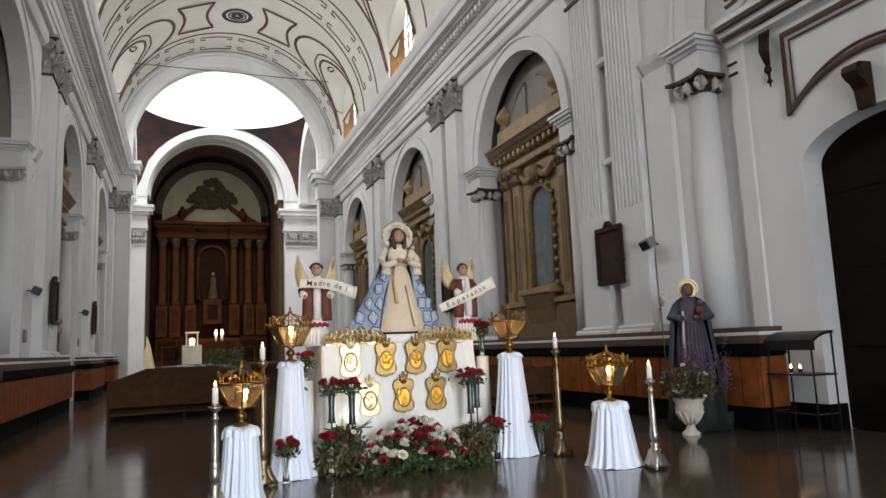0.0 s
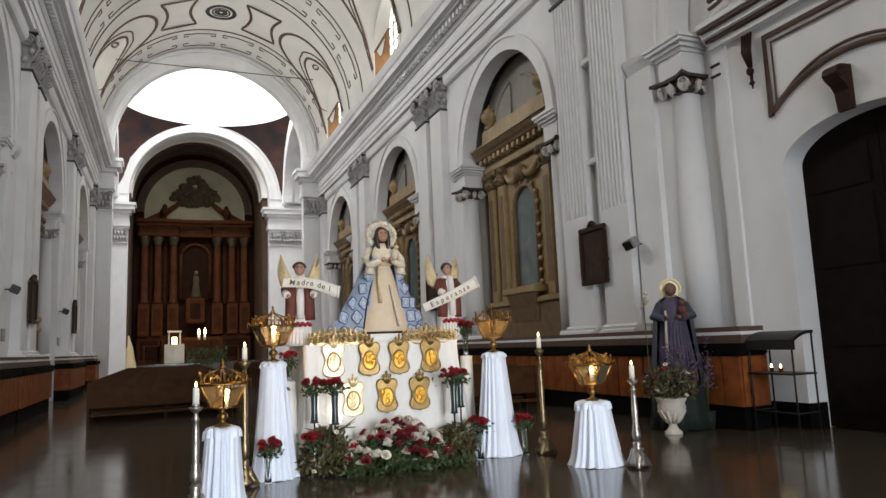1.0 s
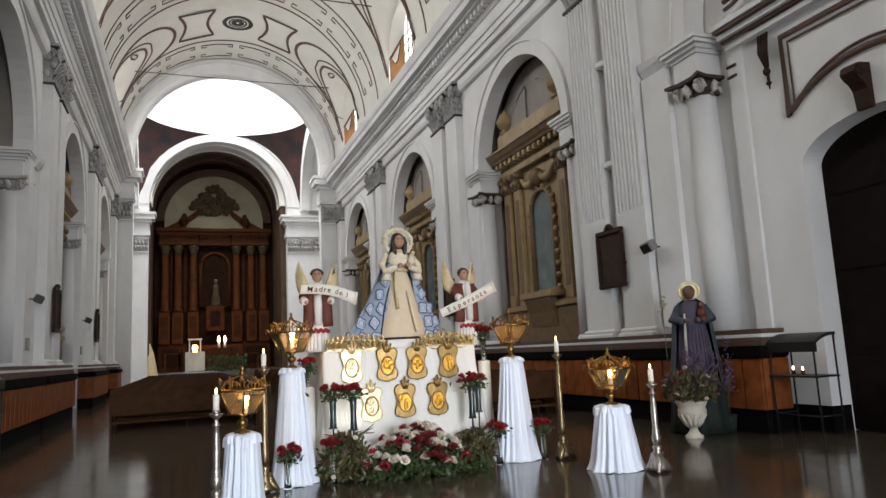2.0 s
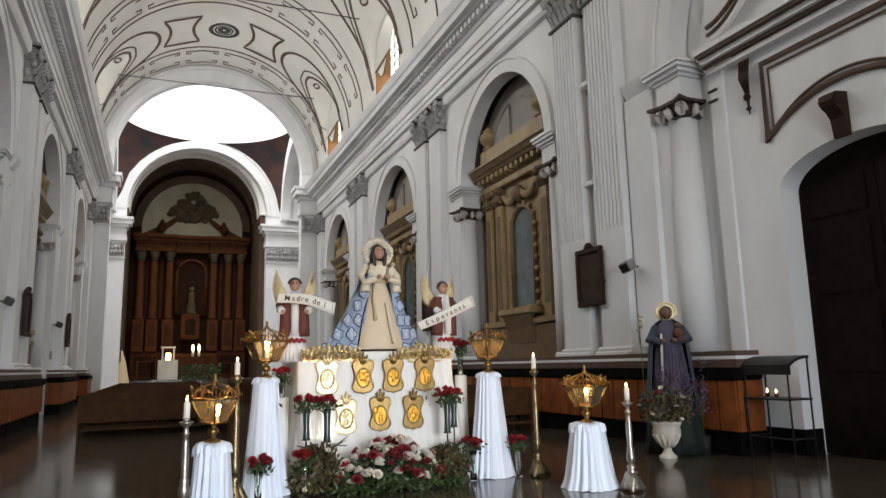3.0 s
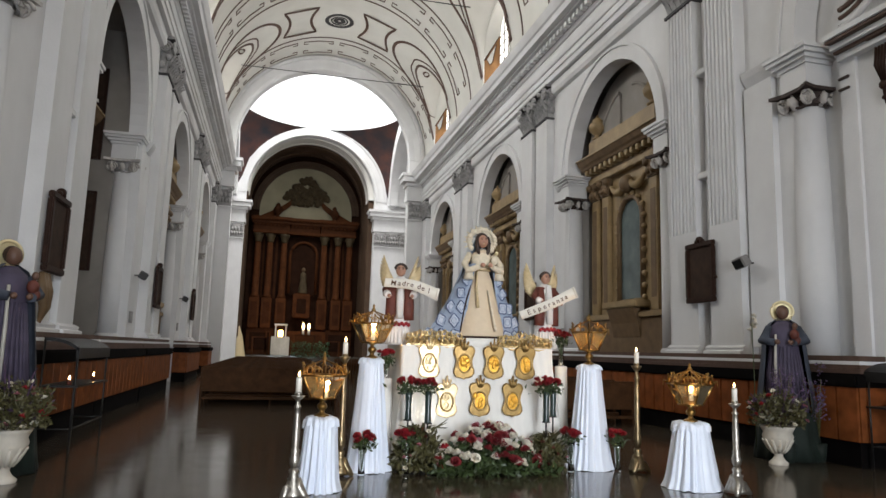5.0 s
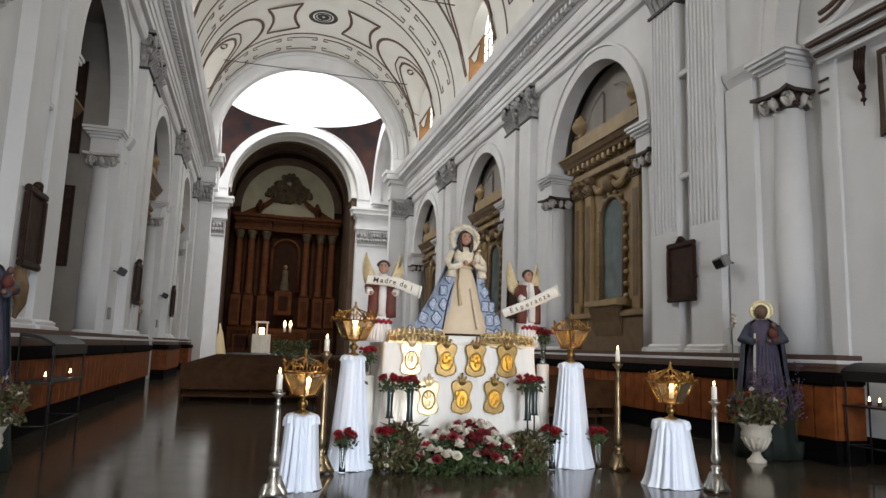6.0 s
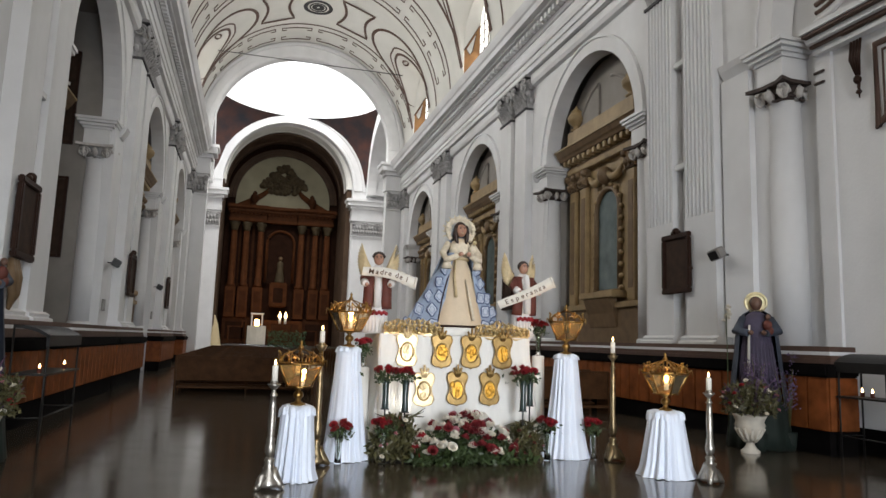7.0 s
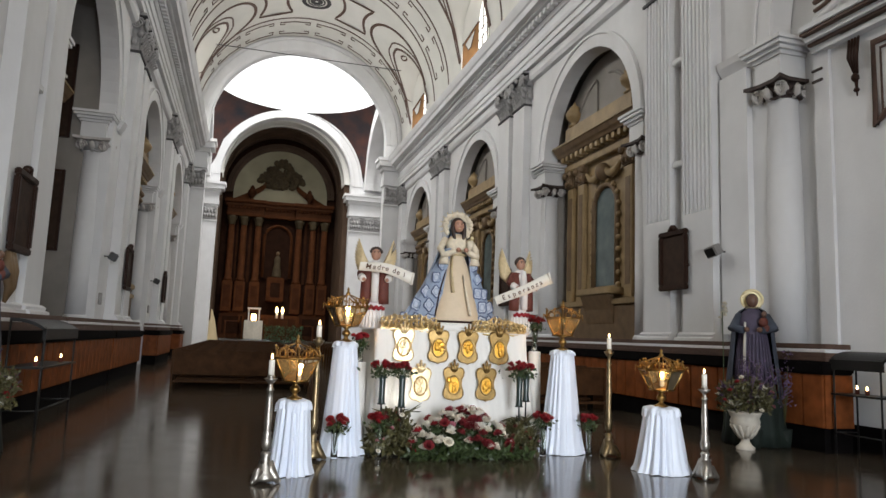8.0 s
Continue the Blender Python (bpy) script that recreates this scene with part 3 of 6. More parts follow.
# ---- side door bay ----
def portal():
    X = lambda o: AX + o
    yc, r = BAYS[0]
    D = 7.25
    dc, dw, zs, rise = 7.40, 1.45, 4.48, .62
    half = lambda n, k: [(1 - math.cos(math.pi * i / n)) / 2 for i in range(n + 1)][k]
    bm = bmesh.new()
    bx(bm, X(D), X(D + .7), dc + dw, 10.22, 0, 12)
    bx(bm, X(D + .07), X(D + .7), 10.22, yc + r + .3, 0, 12)
    bx(bm, X(D), X(D + .7), yc - r - .3, dc - dw, 0, 12)
    n = 32
    arc = [(dc - dw + 2 * dw * half(n, i), zs + rise * max(0, 1 - (2 * half(n, i) - 1) ** 2) ** .5) for i in range(n + 1)]
    for p, q in zip(arc, arc[1:]):
        extrude([p, q, (q[0], 12), (p[0], 12)], "x", X(D), X(D + .7), bm)
    bmesh.ops.remove_doubles(bm, verts=bm.verts[:], dist=1e-4)
    wall = structure("portal_wall", bm, PLASTER, "white plaster wall of the side portal with brown stucco trim", "wall")
    part("skirting", box(X(D - .04), X(D - .002), dc + dw - .02, yc + r - .42, 0, .42), BLACK, wall)
    part("skirting", box(X(D - .04), X(D + .4), dc + dw - .022, dc + dw - .002, 0, .42), BLACK, wall)
    # brown bordered panel that follows the arch
    def border(k, w):
        up = [(dc + (dw + .10 - k) * (1 - 2 * i / n), 5.42 + k * .9 + .62 * (1 - (2 * i / n - 1) ** 2) ** .8) for i in range(n + 1)]
        pts = [(X(D - .03), y, z) for y, z in up] + [(X(D - .03), dc - (dw + .10 - k), 6.9 - k), (X(D - .03), dc + (dw + .10 - k), 6.9 - k)]
        bm = tube(pts, w, 6, closed=True)
        part("panel_border", bm, BROWN, wall)
    border(0, .055), border(.14, .025)
    side = [(-.002, 5.06), (-.08, 5.06), (-.10, 5.2), (-.12, 5.36), (-.20, 5.47), (-.30, 5.53), (-.35, 5.62), (-.33, 5.71), (-.26, 5.76), (-.002, 5.78)]
    part("keystone_console", extrude([(X(D + o), z) for o, z in side], "y", dc - .02, dc + .24), FRAMEWOOD, wall, "dark carved scroll console")
    for yy in (dc - .025, dc + .245):
        sc = bmesh.new()
        volute(sc, (X(D - .24), yy, 5.64), .10, .05, "y")
        part("console_scroll", sc, FRAMEWOOD, wall)
    # cornice over the portal and the curved pediment
    for k, (o, z, m) in enumerate(((.16, 7.15, PLASTER), (.24, 7.27, BROWN), (.32, 7.33, PLASTER), (.42, 7.44, BROWN), (.46, 7.50, PLASTER))):
        part("portal_cornice", box(X(D - o), X(D - .002), dc - 2.75, dc + 2.75, z, z + .1 if m == PLASTER else z + .055), m, wall)
    for e in (-1, 1):
        for q, rr in ((0, .06), (.18, .04), (.34, .05)):
            tb = tube([(X(D - .2), dc + e * (2.6 - 1.9 * k / 14), 7.75 + q + 1.5 * (1 - math.cos(k / 14 * 1.6))) for k in range(15)], rr, 6)
            part("pediment_moulding", tb, BROWN if q else PLASTER, wall)
        d = bmesh.new()
        for k in range(4):
            tube([(X(D - .1), dc + e * 1.86 - .10 + .066 * k, 7.1), (X(D - .15), dc + e * 1.86 - .085 + .056 * k, 6.75), (X(D - .08), dc + e * 1.86 - .03 + .02 * k, 6.45)], [.022, .032, .02], 6, d)
        ball(d, (X(D - .1), dc + e * 1.86, 6.38), .07, 0, 8, 5, 1.2)
        tube([(X(D - .08), dc + e * 1.86, 6.32), (X(D - .07), dc + e * 1.86, 6.05)], [.035, .012], 6, d)
        ball(d, (X(D - .08), dc + e * 1.86, 6.16), .055, 0, 6, 4, .8)
        part("pendant", d, FRAMEWOOD, wall, "dark carved drop ornament")
    for y0, y1, o0, o1 in ((11.45, 12.28, WALL - .14, WALL - .002), (9.85, 10.2, D - .07, D - .002)):
        part("respond", box(X(o0), X(o1), y0, y1, 1.9 if y0 > 11 else .42, 7.34), PLASTER, wall)
    for z in (6.60, 6.81):
        part("respond_fillet", box(X(D - .11), X(D - .002), 9.98, 10.22, z, z + .045, .01), CAPDARK, wall)
    part("respond_cornice", extrude([(X(D - .002), 7.24), (X(D - .16), 7.26), (X(D - .30), 7.44), (X(D - .34), 7.57), (X(D - .002), 7.57)], "y", 9.5, 10.21), PLASTER, wall)
    DOORWOOD = mat("near_black_door_wood", (.010, .006, .005), .7, spec=.08, vary=.5, scale=4)
    door = thing("door_1", label="tall dark brown panelled wooden double door, closed", category="door", kind="structure")
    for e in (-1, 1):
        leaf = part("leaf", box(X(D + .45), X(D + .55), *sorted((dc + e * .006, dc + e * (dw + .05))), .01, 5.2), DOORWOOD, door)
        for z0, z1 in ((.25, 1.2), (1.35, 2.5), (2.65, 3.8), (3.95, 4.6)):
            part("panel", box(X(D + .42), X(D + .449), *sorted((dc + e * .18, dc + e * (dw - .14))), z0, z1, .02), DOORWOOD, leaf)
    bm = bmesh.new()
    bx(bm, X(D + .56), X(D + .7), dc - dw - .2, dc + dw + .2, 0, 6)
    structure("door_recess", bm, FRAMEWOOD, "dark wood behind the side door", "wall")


portal()
# added backing that blocks sky light leaking in above the portal
bm = bmesh.new()
bx(bm, AX + 7.96, AX + 8.3, 2.8, 11.6, 0, 12), bx(bm, AX + 7.0, AX + 7.96, 11.2, 11.6, 0, 12), bx(bm, AX + 7.29, AX + 8.3, 2.8, 11.6, 11.6, 12)
structure("portal_backing", bm, PLASTER, "plain unseen wall added behind the side portal to keep the sky out", "wall")
yc0, r0 = BAYS[0]
bm = bmesh.new()
bx(bm, AX - 8.2, AX - 7.8, yc0 - r0 - .5, yc0 + r0 + .5, 0, 12)
structure("chapel_wall", bm, CHAPEL, "plain plaster wall closing a side arch", "wall")
bm = bmesh.new()
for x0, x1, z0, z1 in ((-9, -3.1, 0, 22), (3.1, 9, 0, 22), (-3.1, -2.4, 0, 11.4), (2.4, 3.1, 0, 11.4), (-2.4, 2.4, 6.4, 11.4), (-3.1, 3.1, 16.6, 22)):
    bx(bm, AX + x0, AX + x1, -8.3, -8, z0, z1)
structure("wall_south", bm, PLASTER, "white plastered entrance wall with open main door and an added window hole", "wall")
# unseen window with a glowing pane, added to go with the rear fill lamp
w = thing("window_9", label="large glowing unseen window added over the main door", category="window", kind="structure")
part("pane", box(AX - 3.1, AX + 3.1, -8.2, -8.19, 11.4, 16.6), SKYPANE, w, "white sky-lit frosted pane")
for k in range(1, 5):
    part("glazing_bar", box(AX - 3.1 + k * 1.24 - .03, AX - 3.1 + k * 1.24 + .03, -8.18, -8.12, 11.4, 16.6), FRAMEWOOD, w)


# ---- vault ----
ZS, RV = 14.4, 6.62
LUN = [29.3, 39.9, 18.72, 8.2]
LR = 2.05


def vault_point(th, y, lift=0.0):
    """A point of the vault: th from 0 (east springing) to pi. Side cells rise into the barrel over the windows."""
    R = RV - lift
    o, z = R * math.cos(th), ZS + R * math.sin(th)
    return Vector((AX + o, y, z))


def lunette_height(o, y):
    best = -1
    for yc in LUN:
        q = abs(y - yc)
        if q < LR:
            best = max(best, 15.95 + (LR * LR - q * q) ** .5 + (WALL - abs(o)) * .40)
    return best


bm = bmesh.new()
ys = list(np.arange(-8, YEND - 1.19, .175))
ths = [math.pi * i / 120 for i in range(121)]
grid = []
for y in ys:
    row = []
    for th in ths:
        p = vault_point(th, y)
        z = lunette_height(p.x - AX, y)
        row.append(bm.verts.new((p.x, p.y, max(p.z, z))))
    grid.append(row)
for a, b in zip(grid, grid[1:]):
    for i in range(120):
        f = bm.faces.new((a[i], a[i + 1], b[i + 1], b[i]))
        f.smooth = True
vault = structure("ceiling", bm, CREAM, "cream barrel vault with brown stucco mouldings and side cells", "ceiling")
vault.modifiers.new("thick", "SOLIDIFY").thickness = .08
vault.modifiers["thick"].offset = 1
bm = bmesh.new()
bx(bm, AX - 8, AX + 8, -8.5, YEND - 1, 21.3, 21.5)
for s in (1, -1):
    bx(bm, *sorted((AX + s * 7.8, AX + s * 8.0)), -8.5, YEND - 1, 18.4, 21.3)
structure("roof_deck", bm, PLASTER, "plain roof slab over the vault", "roof")

# clerestory walls with windows
def round_head(yc, half, z0, zs, n=16):
    """Outline of a round-headed opening: sill corner, arch, sill corner."""
    return [(yc + half, z0)] + [(yc + half * math.cos(math.pi * i / n), zs + half * math.sin(math.pi * i / n)) for i in range(n + 1)] + [(yc - half, z0)]


def pierced(bm, X, half, z0, zs, n=16):
    """A long wall with a round-headed opening over each window."""
    edge = -8.0
    for yc in sorted(LUN):
        bx(bm, *X, edge, yc - half, 14.4, 18.4)
        bx(bm, *X, yc - half, yc + half, 14.4, z0)
        arc = round_head(yc, half, z0, zs, n)[1:-1]
        for p, q in zip(arc, arc[1:]):
            extrude([p, q, (q[0], 18.4), (p[0], 18.4)], "x", *X, bm)
        edge = yc + half
    bx(bm, *X, edge, YEND - 1, 14.4, 18.4)


for s in (1, -1):
    bm = bmesh.new()
    ww, z0, z1, deep, wide = .95, 14.45, 16.85, 7.10, 2.00
    X = lambda o: AX + s * o
    pierced(bm, sorted((X(6.62), X(deep))), wide, z0, 15.92)
    pierced(bm, sorted((X(deep), X(7.75))), ww, z0, z1)
    bx(bm, *sorted((X(6.62), X(7.75))), -8, YEND - 1, 13.41, 14.396)
    structure("clerestory_east" if s > 0 else "clerestory_west", bm, CREAM, "cream clerestory wall with round-headed windows", "wall")
    for k, yc in enumerate(sorted(LUN)):
        w = thing("window_%d" % (k + 1 + (4 if s < 0 else 0)), label="bright round-headed clerestory window with thin glazing bars", category="window", kind="structure")
        inner = round_head(yc, wide - .004, z0 + .004, 15.92)
        outer = round_head(yc, ww, z0 + .004, z1)
        part("pane", extrude(outer, "x", *sorted((X(deep + .02), X(deep + .03)))), SKYPANE, w, "white sky-lit frosted pane")
        for j in range(1, 3):
            yy = yc - ww + j * ww * 2 / 3
            part("glazing_bar", box(X(deep - .03), X(deep + .018), yy - .02, yy + .02, z0, z1 + .72), FRAMEWOOD, w)
        for j in range(1, 6):
            part("glazing_bar", box(X(deep - .02), X(deep + .018), yc - ww, yc + ww, z0 + j * .46 - .015, z0 + j * .46 + .015), FRAMEWOOD, w)
        mid = lambda i, q: (X(6.62 + (deep - 6.62) * q - .02), inner[i][0] + (outer[i][0] - inner[i][0]) * q, inner[i][1] + (outer[i][1] - inner[i][1]) * q)
        head = bmesh.new()
        rings = [[head.verts.new(mid(i, q)) for i in range(1, len(inner) - 1)] for q in (0, 1)]
        for i in range(len(rings[0]) - 1):
            head.faces.new((rings[0][i], rings[0][i + 1], rings[1][i + 1], rings[1][i])).smooth = True
        part("splayed_head", head, CREAM, w, "cream splayed window head")
        for lo, hi in ((0, 1), (len(inner) - 1, len(inner) - 2)):
            jb = bmesh.new()
            jb.faces.new([jb.verts.new(p) for p in (mid(lo, 0), mid(hi, 0), mid(hi, 1), mid(lo, 1))])
            rv = part("reveal_panel", jb, REVEAL, w, "orange-brown painted window reveal")
            at = lambda q, h: Vector(mid(lo, q)).lerp(Vector(mid(hi, q)), h) + Vector((-s * .012, math.copysign(.012, yc - inner[lo][0]), 0))
            tri = [at(.2, .90), at(.8, .92), at(.58, .62), at(.42, .60)]
            ins = bmesh.new()
            ins.faces.new([ins.verts.new(p) for p in tri])
            part("reveal_inset", ins, CREAM, rv, "cream painted inset")
            part("reveal_border", tube(tri, .022, 5, closed=True), BROWN, rv)
            part("reveal_edge", tube([mid(lo, .02), mid(hi, .02)], .04, 5), CREAM, rv)
            part("reveal_edge", tube([mid(hi, .02), mid(hi, .98)], .035, 5), BROWN, rv)
        area("clerestory_daylight", look((X(6.80), yc, 15.9), (X(-6), yc, 9)), 1.9, 2.4, (220 if s > 0 else 490) * (.3 if yc < 10 else 1), (.985, .985, .975))


def vault_ribbon(pts, half=.07, lift=.03, name="moulding", m=BROWN):
    """A raised strip along points (angle in degrees from the east springing, y) of the vault."""
    bm = bmesh.new()
    P = []
    for th, y in pts:
        p = vault_point(radians(th), y)
        z = lunette_height(p.x - AX, y)
        n = Vector((AX - p.x, 0, ZS - p.z)).normalized()
        p.z = max(p.z, z)
        P.append((p, n))
    k = len(P)
    closed = (P[0][0] - P[-1][0]).length < 1e-3
    if closed:
        P = P[:-1]
        k -= 1
    rows = []
    for i in range(k):
        a = P[(i + 1) % k][0] if closed or i < k - 1 else P[i][0]
        b = P[i - 1][0] if closed or i > 0 else P[i][0]
        d = (a - b).normalized()
        sd = d.cross(P[i][1]).normalized() * half
        p, n = P[i]
        rows.append([bm.verts.new(q) for q in (p - sd, p - sd * .8 + n * lift, p + sd * .8 + n * lift, p + sd)])
    for i in range(k if closed else k - 1):
        a, b = rows[i], rows[(i + 1) % k]
        for j in range(3):
            bm.faces.new((a[j], a[j + 1], b[j + 1], b[j]))
    return part(name, bm, m, vault)


for yc in LUN[:3]:
    # ring at the crown
    dy = -.4
    for r, h in ((.78, .12), (.50, .05), (.24, .14)):
        vault_ribbon([(90 + math.degrees(r * .95 * math.cos(a) / RV), yc + dy + r * math.sin(a)) for a in np.linspace(0, 2 * math.pi, 33)], h, m=DARKLINE)
    for e in (-1, 1):
        # spool-shaped panels beside the ring
        q = 90 + e * 20
        sp = [(q + e * w * (5.5 + 3.5 * abs(v) ** 1.8), yc - .4 + 1.55 * v) for w, vs in ((1, np.linspace(-1, 1, 13)), (-1, np.linspace(1, -1, 13))) for v in vs]
        vault_ribbon(sp + [sp[0]], .085)
        # mouldings round each side cell, along the groin and in a wide leaf-shaped loop outside it
        b = 90 + e * 90
        def groin(q):
            """Angle from the springing at which the cell meets the barrel, q from the cell's middle."""
            th = 70.0
            while th > 7 and lunette_height(RV * math.cos(radians(th)), yc + q) < vault_point(radians(th), 0).z:
                th -= .25
            return th
        qs = [LR * .995 * math.sin(u) for u in np.linspace(-math.pi / 2, math.pi / 2, 41)]
        edge = [(6, qs[0])] + [(groin(q), q) for q in qs] + [(6, qs[-1])]
        for grow, wide_q, half in ((1.6, .05, .085), (5.0, .22, .05)):
            vault_ribbon([(b - e * (t + grow * (t > 8)), yc + q + math.copysign(wide_q, q)) for t, q in edge], half)
        loop = [(b - e * (9 + 50 * math.sin(t * math.pi) ** .75), yc - 2.95 * math.cos(t * math.pi) * (.72 + .28 * math.sin(t * math.pi))) for t in np.linspace(0.02, .98, 40)]
        vault_ribbon(loop, .10)
        vault_ribbon([(b - e * (groin(0) - 7 + 2.5 * math.cos(a)), yc + .3 * math.sin(a)) for a in np.linspace(0, 2 * math.pi, 17)], .07)
# transverse bands
bands = [y for y in PAIRS if y > 0] + [YEND - 2.6]
for y in bands:
    for o in (-1.4, 1.4):
        if y + o < YEND - 1.3:
            vault_ribbon([(t, y + o) for t in np.linspace(3, 177, 80)], .055)
    for k in range(8):
        t0 = 12 + k * 19.7
        yy = y if y + 1.3 < YEND - 1.3 else y + .55
        hw = .85 if y + 1.3 < YEND - 1.3 else .28
        for e in (-1, 1):
            if y + 1.3 < YEND - 1.3:
                vault_ribbon([(t0 + 2.5, yy + e * (hw - .35)), (t0, yy + e * (hw - .35)), (t0, yy + e * hw), (t0 + 8, yy + e * hw), (t0 + 16, yy + e * hw), (t0 + 16, yy + e * (hw - .35)), (t0 + 13.5, yy + e * (hw - .35))], .04)
        if hw < .5:
            vault_ribbon([(t0, yy), (t0 + 5, yy), (t0 + 10, yy), (t0 + 15, yy)], .07)
rod = thing("tie_rod", label="thin dark iron tie rod spanning the vault", category="tie rod")
part("rod", tube([(AX - 5.5, YEND - 5.2, 18.02), (AX + 5.5, YEND - 5.2, 18.02)], .025, 6), IRON, rod)
copy_thing(rod, pose(0, -PITCH, 0))


# ---- crossing, dome, chancel ----
def cross_arch(y0, y1, name, ax, CR, CZ):
    """A wall across the church with a round arch on piers."""
    bm = bmesh.new()
    n = 40
    for e in (-1, 1):
        bx(bm, *sorted((ax + e * CR, ax + e * 9.5)), y0, y1, 0, CZ)
    top = 21.25
    arc = [(ax - CR + 0, CZ)] + [(ax - CR * math.cos(math.pi * i / n), CZ + CR * math.sin(math.pi * i / n)) for i in range(1, n)] + [(ax + CR, CZ)]
    for p, q in zip(arc, arc[1:]):
        extrude([p, q, (q[0], top), (p[0], top)], "y", y0, y1, bm)
    for e in (-1, 1):
        bx(bm, *sorted((ax + e * CR, ax + e * 9.5)), y0, y1, CZ, top)
    bmesh.ops.remove_doubles(bm, verts=bm.verts[:], dist=1e-4)
    w = structure(name, bm, PLASTER, "white plastered crossing arch", "wall")
    for r0, r1, d in ((CR + .05, CR + .28, .10), (CR + .30, CR + .75, .06), (CR + .77, CR + .95, .12)):
        bm = bmesh.new()
        for i in range(n):
            a, b = math.pi * i / n, math.pi * (i + 1) / n
            extrude([(ax + r0 * math.cos(a), CZ + r0 * math.sin(a)), (ax + r0 * math.cos(b), CZ + r0 * math.sin(b)), (ax + r1 * math.cos(b), CZ + r1 * math.sin(b)), (ax + r1 * math.cos(a), CZ + r1 * math.sin(a))], "y", y0 - d, y0 - .002, bm)
        part("arch_band", bm, PLASTER, w)
    for e in (-1, 1):
        for k, (o, z0, z1) in enumerate(((.10, 11.5, 11.9), (.06, 11.9, 12.5), (.2, 12.5, 12.75), (.45, 12.75, 13.1), (.55, 13.1, 13.3))):
            part("pier_entablature", box(ax + e * (CR - o), ax + e * 8.5, y0 - o - .1, y1 + .1, z0 + .002, z1), PLASTER, w)
        cap = bmesh.new()
        for a0 in (ax + e * (CR + .53), ax + e * (CR + 1.60), ax + e * (CR + 2.67)):
            bx(cap, a0 - .52, a0 + .52, y0 - .14, y0 - .002, 10.3, 11.3)
            for z, n2 in ((10.3, 5), (10.65, 4)):
                for i in range(n2):
                    xx = a0 - .5 + (i + .5) / n2
                    ball(cap, (xx, y0 - .18, z + .3), .11, 0, 6, 5, 1.5)
            for u in (-.42, .42):
                volute(cap, (a0 + u, y0 - .25, 11.2), .17, .1, "y")
        part("pier_capital", cap, STONE, w, "grey composite capital")
        part("pier_necking", box(ax + e * (CR - .06), ax + e * (CR + 3.3), y0 - .12, y0 - .002, 10.18, 10.28), PLASTER, w)
    return w


YC0, YC1 = YEND - 1.2, 57.6
cross_arch(YC0, YC0 + .7, "wall_crossing_near", (AX * .7 + AF * .3), 5.65, 14.3)
cross_arch(YC1, YC1 + .8, "wall_crossing_far", AF + .15, 5.30, 14.05)
CZ = 14.35
bm = bmesh.new()
for e in (-1, 1):
    bx(bm, *sorted((AF + e * 9.2, AF + e * 9.5)), YC0 + .7, YC1, 0, 21)
structure("transept_walls", bm, PLASTER, "white transept end walls", "wall")
# pendentives: the crossing's ceiling between the four arches and the round of the dome
YM, RD = (YC0 + .7 + YC1) / 2, 6.22
bm = bmesh.new()
n, m = 96, 10
YK = (YC1 - YC0 - .7) / 12.5
rows = []
for j in range(m + 1):
    row = []
    for i in range(n):
        a = 2 * math.pi * i / n
        c, s_ = math.cos(a), math.sin(a)
        k = max(abs(c), abs(s_))
        sq = 6.25 / k
        r = RD + (sq - RD) * j / m
        row.append(bm.verts.new((AX + r * c, YM + r * s_ * YK, 13.68 + max(78.4 - r * r, 0) ** .5)))
    rows.append(row)
for a, b in zip(rows, rows[1:]):
    for i in range(n):
        bm.faces.new((a[i], a[(i + 1) % n], b[(i + 1) % n], b[i])).smooth = True
pend = structure("pendentives", bm, PAINTING, "faded dark red and blue painted pendentives under the dome", "ceiling")
# closed shell that glows itself; no daylight passes through it
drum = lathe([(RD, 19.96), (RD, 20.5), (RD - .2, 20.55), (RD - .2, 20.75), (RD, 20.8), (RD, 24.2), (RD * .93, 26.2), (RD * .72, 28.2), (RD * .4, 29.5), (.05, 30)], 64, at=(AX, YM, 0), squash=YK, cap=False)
structure("dome", drum, DOMEWHITE, "white dome shell that glows in place of blown-out daylight", "dome")

for e in (-1, 1):
    structure("transept_arch", half_ring(YM, 5.2, 6.26, 13.68, *sorted((AX + e * 6.2, AX + e * 6.9))), PLASTER, "white plastered arch to the transept", "arch")
    structure("transept_ceiling", half_ring(YM, 5.4, 5.6, 13.68, *sorted((AX + e * 6.9, AX + e * 9.2))), PLASTER, "white barrel vault of the transept", "ceiling")
    # slab added out of view so that no sky shows over the transept
    bm = bmesh.new()
    bx(bm, *sorted((AX + e * 6.0, AX + e * 9.6)), YC0, YC1 + .5, 21.0, 21.3)
    structure("transept_roof", bm, PLASTER, "plain unseen slab added over the transept to keep the sky out", "roof")

# chancel
YA = 63.9
bm = bmesh.new()
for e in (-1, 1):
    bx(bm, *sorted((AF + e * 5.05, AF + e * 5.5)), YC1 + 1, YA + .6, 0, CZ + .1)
structure("chancel_walls", bm, CHANCELBROWN, "dark brown side walls of the chancel", "wall")
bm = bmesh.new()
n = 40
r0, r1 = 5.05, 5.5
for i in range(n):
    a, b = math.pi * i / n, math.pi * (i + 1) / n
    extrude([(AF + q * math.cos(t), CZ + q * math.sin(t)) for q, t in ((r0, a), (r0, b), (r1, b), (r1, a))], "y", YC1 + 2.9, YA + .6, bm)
structure("chancel_ceiling", bm, CHANCELBROWN, "brown barrel vault over the chancel, its shade put into the colour", "ceiling")
bm = bmesh.new()
